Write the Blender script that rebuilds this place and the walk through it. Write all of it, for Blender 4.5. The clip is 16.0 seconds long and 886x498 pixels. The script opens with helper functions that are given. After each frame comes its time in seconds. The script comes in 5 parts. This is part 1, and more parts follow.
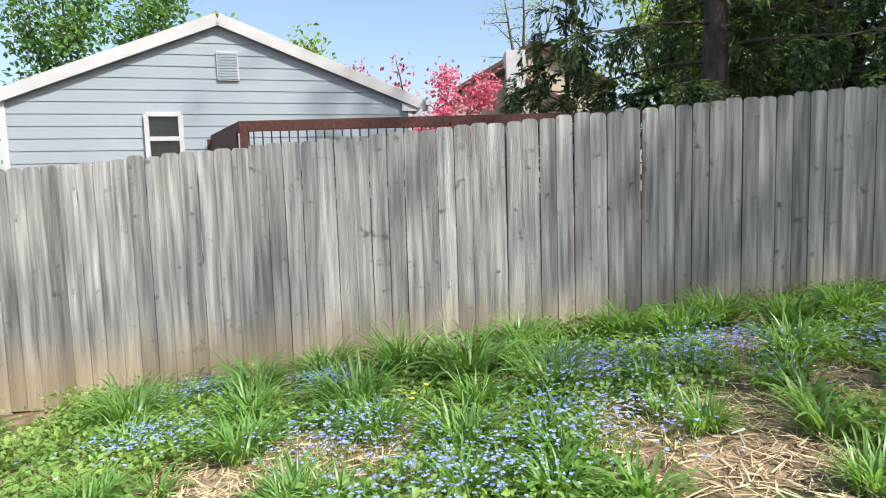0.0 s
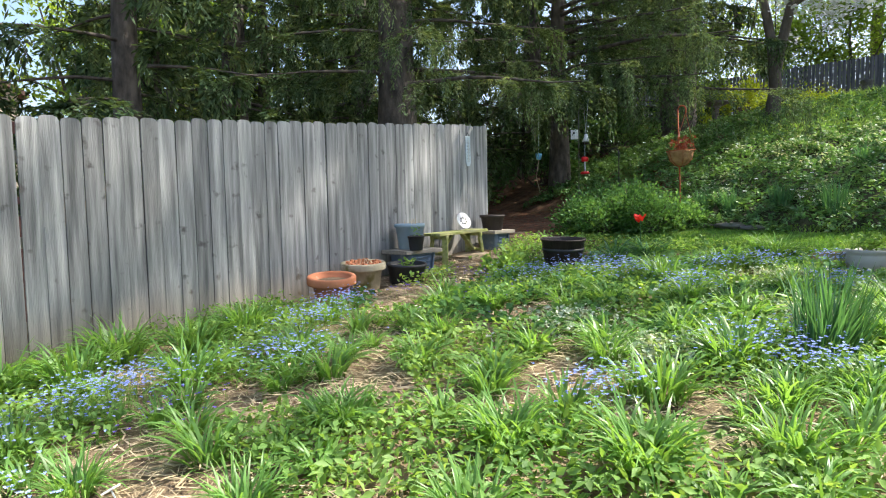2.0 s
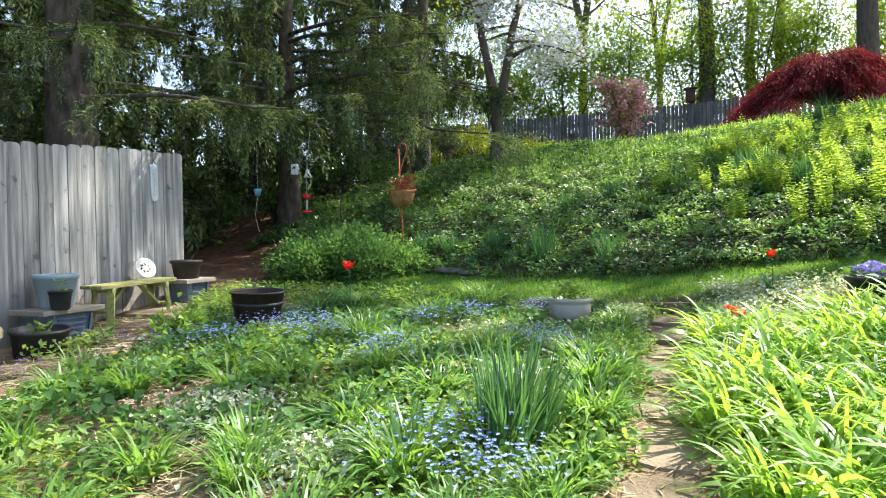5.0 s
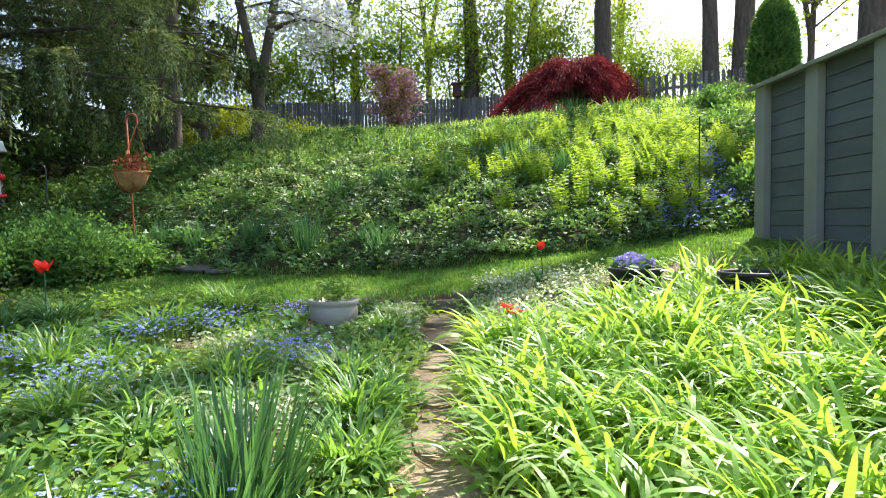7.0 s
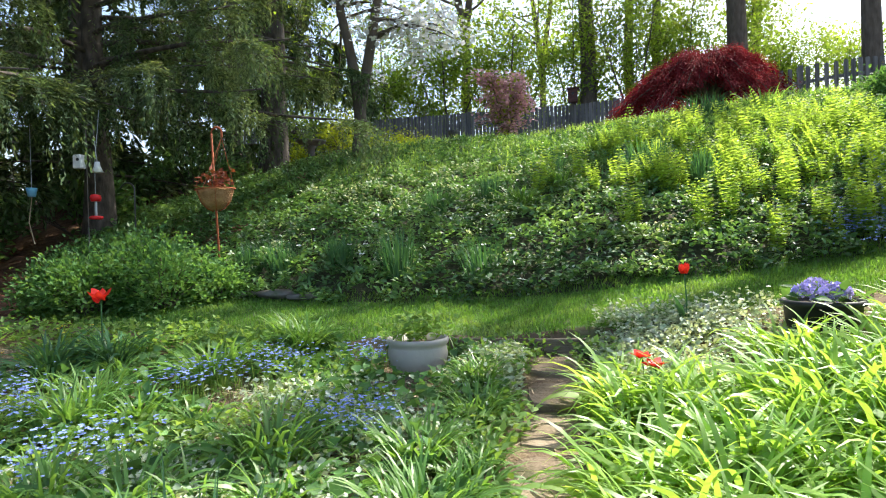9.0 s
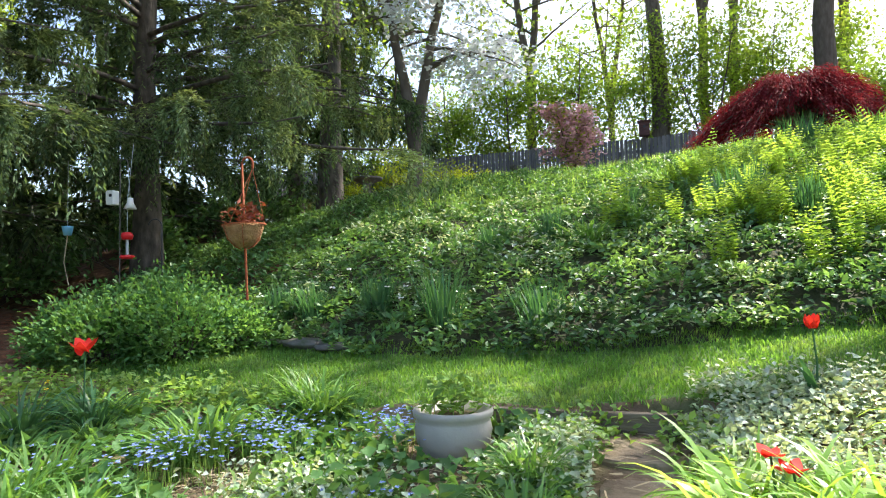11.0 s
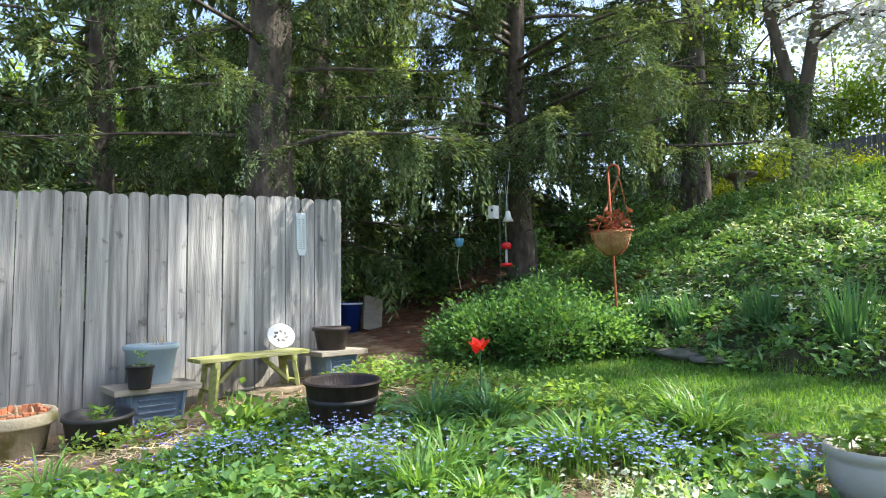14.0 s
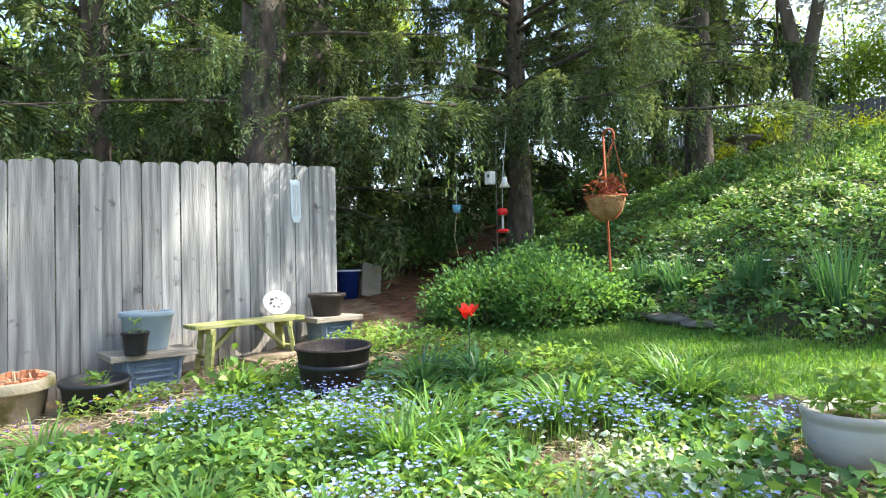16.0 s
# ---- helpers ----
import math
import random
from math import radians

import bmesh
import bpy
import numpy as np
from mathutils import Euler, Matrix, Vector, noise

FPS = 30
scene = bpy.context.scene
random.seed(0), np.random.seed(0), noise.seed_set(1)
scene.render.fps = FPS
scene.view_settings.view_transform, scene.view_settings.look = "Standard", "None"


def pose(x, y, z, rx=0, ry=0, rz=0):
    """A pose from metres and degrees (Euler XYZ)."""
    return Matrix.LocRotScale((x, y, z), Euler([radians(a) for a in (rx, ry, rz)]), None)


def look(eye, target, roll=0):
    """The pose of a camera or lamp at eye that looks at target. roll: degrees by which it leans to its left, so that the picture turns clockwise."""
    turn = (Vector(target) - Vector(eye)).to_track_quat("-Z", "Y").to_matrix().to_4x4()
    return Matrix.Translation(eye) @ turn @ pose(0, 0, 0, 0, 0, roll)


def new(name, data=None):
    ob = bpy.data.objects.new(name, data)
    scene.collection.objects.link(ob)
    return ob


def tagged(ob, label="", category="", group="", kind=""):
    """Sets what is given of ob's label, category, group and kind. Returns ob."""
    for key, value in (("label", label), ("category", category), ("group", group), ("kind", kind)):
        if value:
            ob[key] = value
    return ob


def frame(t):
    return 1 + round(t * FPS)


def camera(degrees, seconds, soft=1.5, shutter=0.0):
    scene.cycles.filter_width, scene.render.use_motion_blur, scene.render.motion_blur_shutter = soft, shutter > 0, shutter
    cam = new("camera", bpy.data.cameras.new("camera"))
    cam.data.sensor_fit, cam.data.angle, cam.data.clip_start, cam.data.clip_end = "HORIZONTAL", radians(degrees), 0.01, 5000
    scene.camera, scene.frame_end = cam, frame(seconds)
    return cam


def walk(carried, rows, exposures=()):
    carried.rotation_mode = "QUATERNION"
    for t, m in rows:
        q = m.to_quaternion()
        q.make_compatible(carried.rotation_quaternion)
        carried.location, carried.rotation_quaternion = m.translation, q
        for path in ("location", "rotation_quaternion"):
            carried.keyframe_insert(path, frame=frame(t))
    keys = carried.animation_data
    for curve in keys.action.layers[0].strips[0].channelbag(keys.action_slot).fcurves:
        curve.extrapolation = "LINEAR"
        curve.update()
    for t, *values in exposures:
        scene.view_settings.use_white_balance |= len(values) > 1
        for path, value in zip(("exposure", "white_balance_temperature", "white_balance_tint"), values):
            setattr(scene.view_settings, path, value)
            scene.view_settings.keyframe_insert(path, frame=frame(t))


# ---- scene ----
cam = camera(70.5, 16.0, soft=1.1)
PATH = [
    (0, (0.541, -2.947, 0.82), (-1.45, -2.913, 0.632), -1.8),
    (0.5, (0.472, -2.862, 0.827), (-1.389, -2.157, 0.628), -0.5),
    (1, (0.363, -2.764, 0.816), (-1.219, -1.549, 0.676), -1.4),
    (1.5, (0.32, -2.691, 0.788), (-1.136, -1.327, 0.641), -1.9),
    (2, (0.371, -2.497, 0.782), (-0.944, -0.996, 0.636), -1.1),
    (2.5, (0.416, -2.298, 0.769), (-0.605, -0.585, 0.624), -0.0),
    (3, (0.378, -2.131, 0.763), (-0.436, -0.312, 0.587), -1.5),
    (3.2, (0.353, -2.022, 0.761), (-0.417, -0.182, 0.613), -1.8),
    (5.3, (0.379, -1.139, 0.849), (-0.257, 0.756, 0.807), -0.4),
    (5.5, (0.383, -1.044, 0.839), (-0.171, 0.877, 0.782), -0.5),
    (6, (0.445, -0.781, 0.857), (0.201, 1.203, 0.78), 0.0),
    (6.5, (0.426, -0.585, 0.864), (0.404, 1.414, 0.781), -0.0),
    (7, (0.35, -0.469, 0.851), (0.364, 1.53, 0.771), -0.7),
    (7.5, (0.386, -0.262, 0.889), (0.191, 1.728, 0.869), -0.4),
    (8, (0.412, -0.051, 0.888), (0.132, 1.929, 0.855), -0.2),
    (8.2, (0.404, 0.042, 0.894), (0.124, 2.022, 0.854), -0.7),
    (10.3, (0.382, 1.164, 0.869), (-0.106, 3.102, 0.923), -2.3),
    (10.5, (0.358, 1.216, 0.869), (-0.138, 3.152, 0.947), -2.5),
    (11, (0.363, 1.334, 0.888), (-0.195, 3.251, 0.994), -1.3),
    (11.5, (0.405, 1.417, 0.895), (-0.255, 3.3, 1.019), -0.5),
    (12, (0.378, 1.425, 0.9), (-0.317, 3.296, 1.026), -1.1),
    (12.5, (0.335, 1.395, 0.91), (-0.491, 3.211, 1.052), -1.0),
    (13, (0.312, 1.361, 0.906), (-0.727, 3.063, 1.055), -0.1),
    (13.5, (0.307, 1.336, 0.91), (-0.941, 2.891, 1.059), -0.4),
    (14, (0.286, 1.314, 0.913), (-1.202, 2.643, 1.052), -0.7),
    (14.5, (0.289, 1.32, 0.914), (-1.429, 2.343, 0.988), -0.7),
    (15, (0.298, 1.33, 0.917), (-1.47, 2.264, 0.952), -0.9),
    (15.5, (0.319, 1.348, 0.918), (-1.363, 2.429, 0.951), -0.9),
    (16, (0.354, 1.398, 0.905), (-1.151, 2.715, 0.939), -1.0),
]
EXPOSURES = [(0.0, 0.7), (0.5, 0.5), (1.0, 0.5), (1.5, 0.85), (2.0, 1.2), (2.5, 1.35), (5.5, 1.35), (7.0, 1.27), (8.0, 1.1), (10.5, 1.45), (11.0, 1.47), (12.5, 1.5), (14.5, 1.6), (15.0, 1.55), (16.0, 1.85)]
walk(cam, [(t, look(e, a, r)) for t, e, a, r in PATH], EXPOSURES)

# ---- light ----
SUN_EL, SUN_AZ = radians(49), radians(38)      # azimuth clockwise from +y
sky_world = bpy.data.worlds.new("sky")
scene.world = sky_world
sky_world.use_nodes = True
wn = sky_world.node_tree.nodes
sky = wn.new("ShaderNodeTexSky")
sky.sky_type, sky.sun_disc = "NISHITA", False
sky.sun_elevation, sky.sun_rotation = SUN_EL, SUN_AZ
sky.air_density, sky.dust_density = 1.0, 2.5
wn["Background"].inputs["Strength"].default_value = 0.15
sky_world.node_tree.links.new(sky.outputs[0], wn["Background"].inputs["Color"])
sun_to = Vector((math.sin(SUN_AZ) * math.cos(SUN_EL), math.cos(SUN_AZ) * math.cos(SUN_EL), math.sin(SUN_EL)))
sun = new("sun", bpy.data.lights.new("sun", "SUN"))
sun.data.energy, sun.data.angle, sun.data.color = 5.0, radians(0.5), (1.0, 0.95, 0.86)
sun.matrix_world = look(sun_to * 60, (0, 0, 0))


# ---- materials ----
def material(name, stops, scale=8.0, rough=0.7, bump=0.0, bump_scale=60.0, metal=0.0, see=0.0, spread=0.0, stretch=(1, 1, 1),
             gloss=0.3, island=False, spots=None, glow=(1.55, 1.35, 0.65), foot=None):
    """stops: colours mixed by noise; see: share of light let through (leaves); spread: brightness spread from piece to piece;
    spots: (colour, scale, threshold) of stains."""
    m = bpy.data.materials.new(name)
    m.use_nodes = True
    nt = m.node_tree
    n, link = nt.nodes, nt.links.new
    b = n["Principled BSDF"]
    b.inputs["Roughness"].default_value, b.inputs["Metallic"].default_value = rough, metal
    b.inputs["Specular IOR Level"].default_value = gloss
    tc = n.new("ShaderNodeTexCoord")
    mp = n.new("ShaderNodeMapping")
    mp.inputs["Scale"].default_value = stretch
    if spread and not island:
        far = n.new("ShaderNodeVectorMath")
        far.operation = "MULTIPLY_ADD"
        far.inputs[1].default_value = (31.0, 17.0, 23.0)
        link(n.new("ShaderNodeObjectInfo").outputs["Random"], far.inputs[0])
        link(tc.outputs["Object"], far.inputs[2])
        place = far.outputs[0]
    else:
        place = tc.outputs["Object"]
    link(place, mp.inputs["Vector"])
    no = n.new("ShaderNodeTexNoise")
    no.inputs["Scale"].default_value, no.inputs["Detail"].default_value = scale, 6
    link(mp.outputs[0], no.inputs["Vector"])
    ramp = n.new("ShaderNodeValToRGB")
    el = ramp.color_ramp.elements
    el[0].position, el[1].position = 0.3, 0.7
    el[0].color, el[1].color = (*stops[0], 1), (*stops[-1], 1)
    for i, c in enumerate(stops[1:-1]):
        e = el.new(0.3 + 0.4 * (i + 1) / (len(stops) - 1))
        e.color = (*c, 1)
    link(no.outputs["Fac"], ramp.inputs["Fac"])
    col = ramp.outputs["Color"]
    if spots:
        s2 = n.new("ShaderNodeTexNoise")
        s2.inputs["Scale"].default_value, s2.inputs["Detail"].default_value = spots[1], 4
        link(place, s2.inputs["Vector"])
        mr = n.new("ShaderNodeMapRange")
        mr.inputs["From Min"].default_value, mr.inputs["From Max"].default_value = spots[2], spots[2] + 0.12
        link(s2.outputs["Fac"], mr.inputs["Value"])
        mx = n.new("ShaderNodeMix")
        mx.data_type = "RGBA"
        link(mr.outputs[0], mx.inputs["Factor"])
        link(col, mx.inputs["A"])
        mx.inputs["B"].default_value = (*spots[0], 1)
        col = mx.outputs["Result"]
    if foot:
        sx = n.new("ShaderNodeSeparateXYZ")
        link(tc.outputs["Object"], sx.inputs[0])
        fn = n.new("ShaderNodeMath")
        fn.operation = "MULTIPLY_ADD"
        fn.inputs[1].default_value = -0.5
        link(no.outputs["Fac"], fn.inputs[0])
        link(sx.outputs["Z"], fn.inputs[2])
        mr = n.new("ShaderNodeMapRange")
        mr.inputs["From Min"].default_value, mr.inputs["From Max"].default_value = foot[1], foot[2]
        mr.inputs["To Min"].default_value, mr.inputs["To Max"].default_value = 0.75, 0.0
        link(fn.outputs[0], mr.inputs["Value"])
        mx = n.new("ShaderNodeMix")
        mx.data_type = "RGBA"
        link(mr.outputs[0], mx.inputs["Factor"])
        link(col, mx.inputs["A"])
        mx.inputs["B"].default_value = (*foot[0], 1)
        col = mx.outputs["Result"]
    if spread:
        if island:
            rnd = n.new("ShaderNodeNewGeometry").outputs["Random Per Island"]
        else:
            rnd = n.new("ShaderNodeObjectInfo").outputs["Random"]
        mr = n.new("ShaderNodeMapRange")
        mr.inputs["To Min"].default_value, mr.inputs["To Max"].default_value = 1 - spread, 1 + spread
        link(rnd, mr.inputs["Value"])
        hs = n.new("ShaderNodeHueSaturation")
        link(mr.outputs[0], hs.inputs["Value"])
        link(col, hs.inputs["Color"])
        col = hs.outputs["Color"]
    link(col, b.inputs["Base Color"])
    if bump:
        bn = n.new("ShaderNodeTexNoise")
        bn.inputs["Scale"].default_value, bn.inputs["Detail"].default_value = bump_scale, 5
        link(mp.outputs[0], bn.inputs["Vector"])
        bp = n.new("ShaderNodeBump")
        bp.inputs["Strength"].default_value, bp.inputs["Distance"].default_value = bump, 0.02
        link(bn.outputs["Fac"], bp.inputs["Height"])
        link(bp.outputs[0], b.inputs["Normal"])
    if see:
        tr = n.new("ShaderNodeBsdfTranslucent")
        warm = n.new("ShaderNodeMix")
        warm.data_type, warm.blend_type = "RGBA", "MULTIPLY"
        warm.inputs["Factor"].default_value = 1
        link(col, warm.inputs["A"])
        warm.inputs["B"].default_value = (*glow, 1)
        link(warm.outputs["Result"], tr.inputs["Color"])
        ms = n.new("ShaderNodeMixShader")
        ms.inputs[0].default_value = see
        link(b.outputs[0], ms.inputs[1])
        link(tr.outputs[0], ms.inputs[2])
        link(ms.outputs[0], n["Material Output"].inputs["Surface"])
    return m


M = {}
M["soil"] = material("soil and straw", [(0.10, 0.065, 0.04), (0.21, 0.15, 0.09), (0.34, 0.26, 0.16)], 5, 0.95, 0.8, 45, spots=((0.06, 0.09, 0.025), 1.6, 0.55))
M["needles"] = material("needle litter", [(0.06, 0.03, 0.018), (0.13, 0.065, 0.035), (0.2, 0.12, 0.06)], 7, 0.95, 0.8, 60)
M["turf"] = material("matted turf", [(0.06, 0.11, 0.025), (0.10, 0.18, 0.04), (0.17, 0.2, 0.07)], 9, 0.95, 0.6, 70)
M["humus"] = material("dark leafy humus", [(0.025, 0.03, 0.014), (0.05, 0.055, 0.025), (0.08, 0.075, 0.04)], 8, 0.95, 0.8, 50)
M["grass"] = material("lawn grass", [(0.076, 0.176, 0.031), (0.126, 0.270, 0.052), (0.196, 0.311, 0.086)], 2.5, 0.6, see=0.45, spread=0.3, island=True)
M["fence"] = material("weathered fence wood", [(0.146, 0.146, 0.144), (0.286, 0.286, 0.28), (0.46, 0.455, 0.44)], 3.2, 0.85, 0.5, 30, stretch=(6, 6, 0.35), spread=0.22, spots=((0.11, 0.10, 0.095), 8, 0.64), gloss=0.2, foot=((0.36, 0.27, 0.16), 0.0, 0.5))
M["fencefar"] = material("dark weathered wood", [(0.09, 0.09, 0.09), (0.16, 0.155, 0.15), (0.22, 0.21, 0.2)], 3, 0.85, 0.4, 30, stretch=(6, 6, 0.4), spread=0.2)
M["siding"] = material("white vinyl siding", [(0.24, 0.285, 0.32), (0.285, 0.33, 0.365)], 0.8, 0.5, 0.05, 20)
M["trim"] = material("grey white trim", [(0.416, 0.416, 0.424), (0.496, 0.496, 0.504)], 2, 0.5)
M["deck"] = material("red brown stained timber", [(0.05, 0.02, 0.016), (0.11, 0.045, 0.035)], 4, 0.6, 0.2, 30, stretch=(1, 6, 6))
M["black"] = material("black metal", [(0.015, 0.015, 0.016), (0.03, 0.03, 0.03)], 8, 0.45, gloss=0.5)
M["tan"] = material("tan render", [(0.38, 0.32, 0.25), (0.46, 0.39, 0.31)], 1, 0.8)
M["roof"] = material("brown shingles", [(0.06, 0.035, 0.03), (0.12, 0.07, 0.055)], 6, 0.9, 0.4, 30)
M["shedwall"] = material("grey resin panel", [(0.10, 0.115, 0.12), (0.135, 0.15, 0.155)], 3, 0.55, 0.15, 40, spread=0.12, stretch=(1, 1, 4))
M["shedpost"] = material("grey beige resin post", [(0.25, 0.25, 0.22), (0.3, 0.3, 0.27)], 3, 0.6)
M["stone"] = material("sandstone slab", [(0.17, 0.125, 0.08), (0.25, 0.192, 0.128), (0.34, 0.272, 0.19)], 5, 0.9, 0.6, 40, spread=0.15, spots=((0.10, 0.10, 0.045), 6, 0.54))
M["edging"] = material("old timber edging", [(0.112, 0.084, 0.056), (0.252, 0.210, 0.154)], 6, 0.9, 0.6, 25, stretch=(0.5, 5, 5))
M["rock"] = material("grey rock", [(0.098, 0.091, 0.084), (0.196, 0.182, 0.161)], 6, 0.9, 0.8, 20, spots=((0.07, 0.09, 0.04), 4, 0.58))
M["barkdark"] = material("spruce bark", [(0.044, 0.037, 0.032), (0.098, 0.083, 0.068), (0.166, 0.137, 0.112)], 9, 0.95, 1.0, 22, stretch=(1, 1, 0.45))
M["bark"] = material("grey brown bark", [(0.075, 0.06, 0.048), (0.15, 0.125, 0.10)], 12, 0.95, 0.9, 30, stretch=(1, 1, 0.3))
M["spruce"] = material("spruce needles", [(0.042, 0.078, 0.036), (0.1, 0.16, 0.074), (0.215, 0.275, 0.13)], 1.1, 0.7, see=0.38, spread=0.55, island=True, gloss=0.2)
M["sprucegrey"] = material("old grey twigs", [(0.07, 0.062, 0.05), (0.16, 0.145, 0.11)], 3, 0.9, spread=0.3, island=True)
M["daylily"] = material("fresh strap leaves", [(0.108, 0.238, 0.060), (0.169, 0.336, 0.080), (0.246, 0.420, 0.101)], 1.5, 0.42, see=0.48, spread=0.3, island=True, gloss=0.6)
M["lightleaf"] = material("light green broad leaves", [(0.188, 0.351, 0.076), (0.267, 0.459, 0.098), (0.375, 0.540, 0.153)], 1.5, 0.42, see=0.5, spread=0.25, island=True, gloss=0.65)
M["daff"] = material("blue green daffodil leaves", [(0.042, 0.119, 0.056), (0.070, 0.182, 0.077), (0.105, 0.238, 0.091)], 2, 0.45, see=0.4, spread=0.25, island=True, gloss=0.45)
M["vinca"] = material("glossy ground cover leaves", [(0.061, 0.136, 0.052), (0.105, 0.224, 0.072), (0.176, 0.304, 0.108)], 1.3, 0.48, see=0.35, spread=0.4, island=True, gloss=0.4)
# white-edged leaves, with the sparkle of their glints painted into the palest tones
M["variegated"] = material("silvery variegated leaves", [(0.17, 0.27, 0.13), (0.40, 0.49, 0.34), (0.72, 0.77, 0.67)], 14, 0.4, see=0.25, spread=0.3, island=True, gloss=0.5)
M["fern"] = material("young fern fronds", [(0.19, 0.33, 0.06), (0.285, 0.44, 0.088), (0.38, 0.52, 0.135)], 1.5, 0.55, see=0.55, spread=0.25, island=True)
M["peony"] = material("peony leaves", [(0.062, 0.152, 0.052), (0.108, 0.238, 0.073), (0.18, 0.322, 0.108)], 2, 0.55, see=0.4, spread=0.35, island=True, gloss=0.2)
M["weed"] = material("soft herb leaves", [(0.109, 0.225, 0.053), (0.187, 0.330, 0.083), (0.280, 0.420, 0.124)], 2, 0.55, see=0.45, spread=0.3, island=True)
M["maple"] = material("deep red laceleaf", [(0.108, 0.014, 0.021), (0.206, 0.027, 0.033), (0.324, 0.061, 0.059)], 1.5, 0.75, see=0.3, spread=0.4, island=True, gloss=0.1, glow=(1.2, 0.7, 0.7))
M["treegreen"] = material("spring tree leaves", [(0.127, 0.230, 0.034), (0.216, 0.345, 0.057), (0.329, 0.437, 0.092)], 0.4, 0.5, see=0.5, spread=0.35, island=True)
M["yellowgreen"] = material("yellow green shrub leaves", [(0.22, 0.32, 0.03), (0.36, 0.44, 0.04)], 1, 0.5, see=0.45, spread=0.3, island=True)
M["white"] = material("white petals", [(0.72, 0.74, 0.74), (0.82, 0.83, 0.82)], 3, 0.6, see=0.3, spread=0.1, island=True, glow=(1.1, 1.05, 1.05))
M["pink"] = material("pink petals", [(0.62, 0.33, 0.36), (0.75, 0.5, 0.5)], 2, 0.6, see=0.3, spread=0.2, island=True, glow=(1.1, 1.05, 1.05))
M["hotpink"] = material("bright pink petals", [(0.62, 0.12, 0.2), (0.75, 0.25, 0.32)], 1, 0.6, see=0.3, spread=0.25, island=True, glow=(1.1, 1.05, 1.05))
M["blue"] = material("forget-me-not petals", [(0.22, 0.30, 0.68), (0.36, 0.45, 0.80)], 6, 0.6, see=0.2, spread=0.2, island=True, glow=(1.1, 1.05, 1.05))
M["violet"] = material("violet petals", [(0.13, 0.08, 0.45), (0.22, 0.15, 0.58)], 6, 0.6, see=0.2, spread=0.2, island=True, glow=(1.1, 1.05, 1.05))
M["hydrangea"] = material("lavender blue hydrangea petals", [(0.32, 0.30, 0.66), (0.5, 0.45, 0.76)], 9, 0.6, see=0.2, spread=0.25, island=True, glow=(1.1, 1.05, 1.05))
M["red"] = material("red petals", [(0.72, 0.02, 0.015), (0.85, 0.06, 0.03)], 6, 0.45, see=0.25, spread=0.1, island=True, glow=(1.1, 1.05, 1.05))
M["yellow"] = material("yellow petals", [(0.8, 0.5, 0.02), (0.85, 0.65, 0.05)], 6, 0.5)
M["straw"] = material("dry straw and stems", [(0.37, 0.28, 0.165), (0.54, 0.44, 0.285)], 3, 0.9, spread=0.35, island=True)
M["terracotta"] = material("terracotta", [(0.42, 0.15, 0.07), (0.52, 0.21, 0.11)], 4, 0.8, 0.15, 50, spots=((0.5, 0.33, 0.24), 6, 0.62))
M["clay"] = material("mossy weathered clay", [(0.30, 0.26, 0.18), (0.42, 0.38, 0.28)], 6, 0.9, 0.4, 40, spots=((0.16, 0.15, 0.06), 5, 0.5))
M["blackpot"] = material("black plastic", [(0.014, 0.015, 0.017), (0.03, 0.031, 0.034)], 5, 0.5, 0.1, 30, gloss=0.4)
M["barrel"] = material("dark brown resin barrel", [(0.022, 0.016, 0.014), (0.045, 0.034, 0.03)], 6, 0.55, 0.3, 30, stretch=(3, 3, 0.6))
M["bluepot"] = material("faded grey blue plastic", [(0.20, 0.28, 0.33), (0.28, 0.36, 0.41)], 4, 0.6, spots=((0.36, 0.42, 0.44), 5, 0.6))
M["bluestand"] = material("worn blue grey paint", [(0.10, 0.14, 0.20), (0.17, 0.22, 0.28)], 6, 0.75, 0.3, 40, spots=((0.32, 0.34, 0.36), 7, 0.62))
M["greywood"] = material("grey weathered plank", [(0.24, 0.21, 0.17), (0.36, 0.32, 0.26)], 5, 0.85, 0.5, 30, stretch=(6, 0.6, 6))
M["mosswood"] = material("mossy wooden plank", [(0.20, 0.23, 0.06), (0.32, 0.33, 0.11), (0.4, 0.38, 0.2)], 5, 0.9, 0.5, 30, stretch=(4, 1, 4))
M["plate"] = material("white glazed ceramic", [(0.74, 0.74, 0.73), (0.8, 0.8, 0.79)], 4, 0.25, gloss=0.5)
M["whitepot"] = material("off white glazed pot", [(0.36, 0.33, 0.30), (0.48, 0.445, 0.40)], 4, 0.55, 0.15, 30, spots=((0.36, 0.31, 0.26), 4, 0.63))
M["bluebin"] = material("blue plastic", [(0.01, 0.03, 0.16), (0.015, 0.05, 0.24)], 4, 0.4)
M["rust"] = material("rusty orange red iron", [(0.26, 0.06, 0.025), (0.38, 0.11, 0.04)], 20, 0.75, 0.2, 60)
M["coco"] = material("coconut fibre liner", [(0.28, 0.14, 0.06), (0.42, 0.24, 0.11)], 18, 0.95, 0.9, 60)
M["redplastic"] = material("red plastic", [(0.6, 0.015, 0.02), (0.7, 0.03, 0.03)], 4, 0.3)
M["blueglass"] = material("light blue plastic", [(0.15, 0.42, 0.65), (0.2, 0.5, 0.7)], 4, 0.3)
M["whiteplastic"] = material("white plastic", [(0.66, 0.66, 0.64), (0.76, 0.76, 0.74)], 4, 0.5)
M["zinc"] = material("galvanised grey sheet", [(0.36, 0.40, 0.42), (0.5, 0.54, 0.56)], 5, 0.5, metal=0.2)
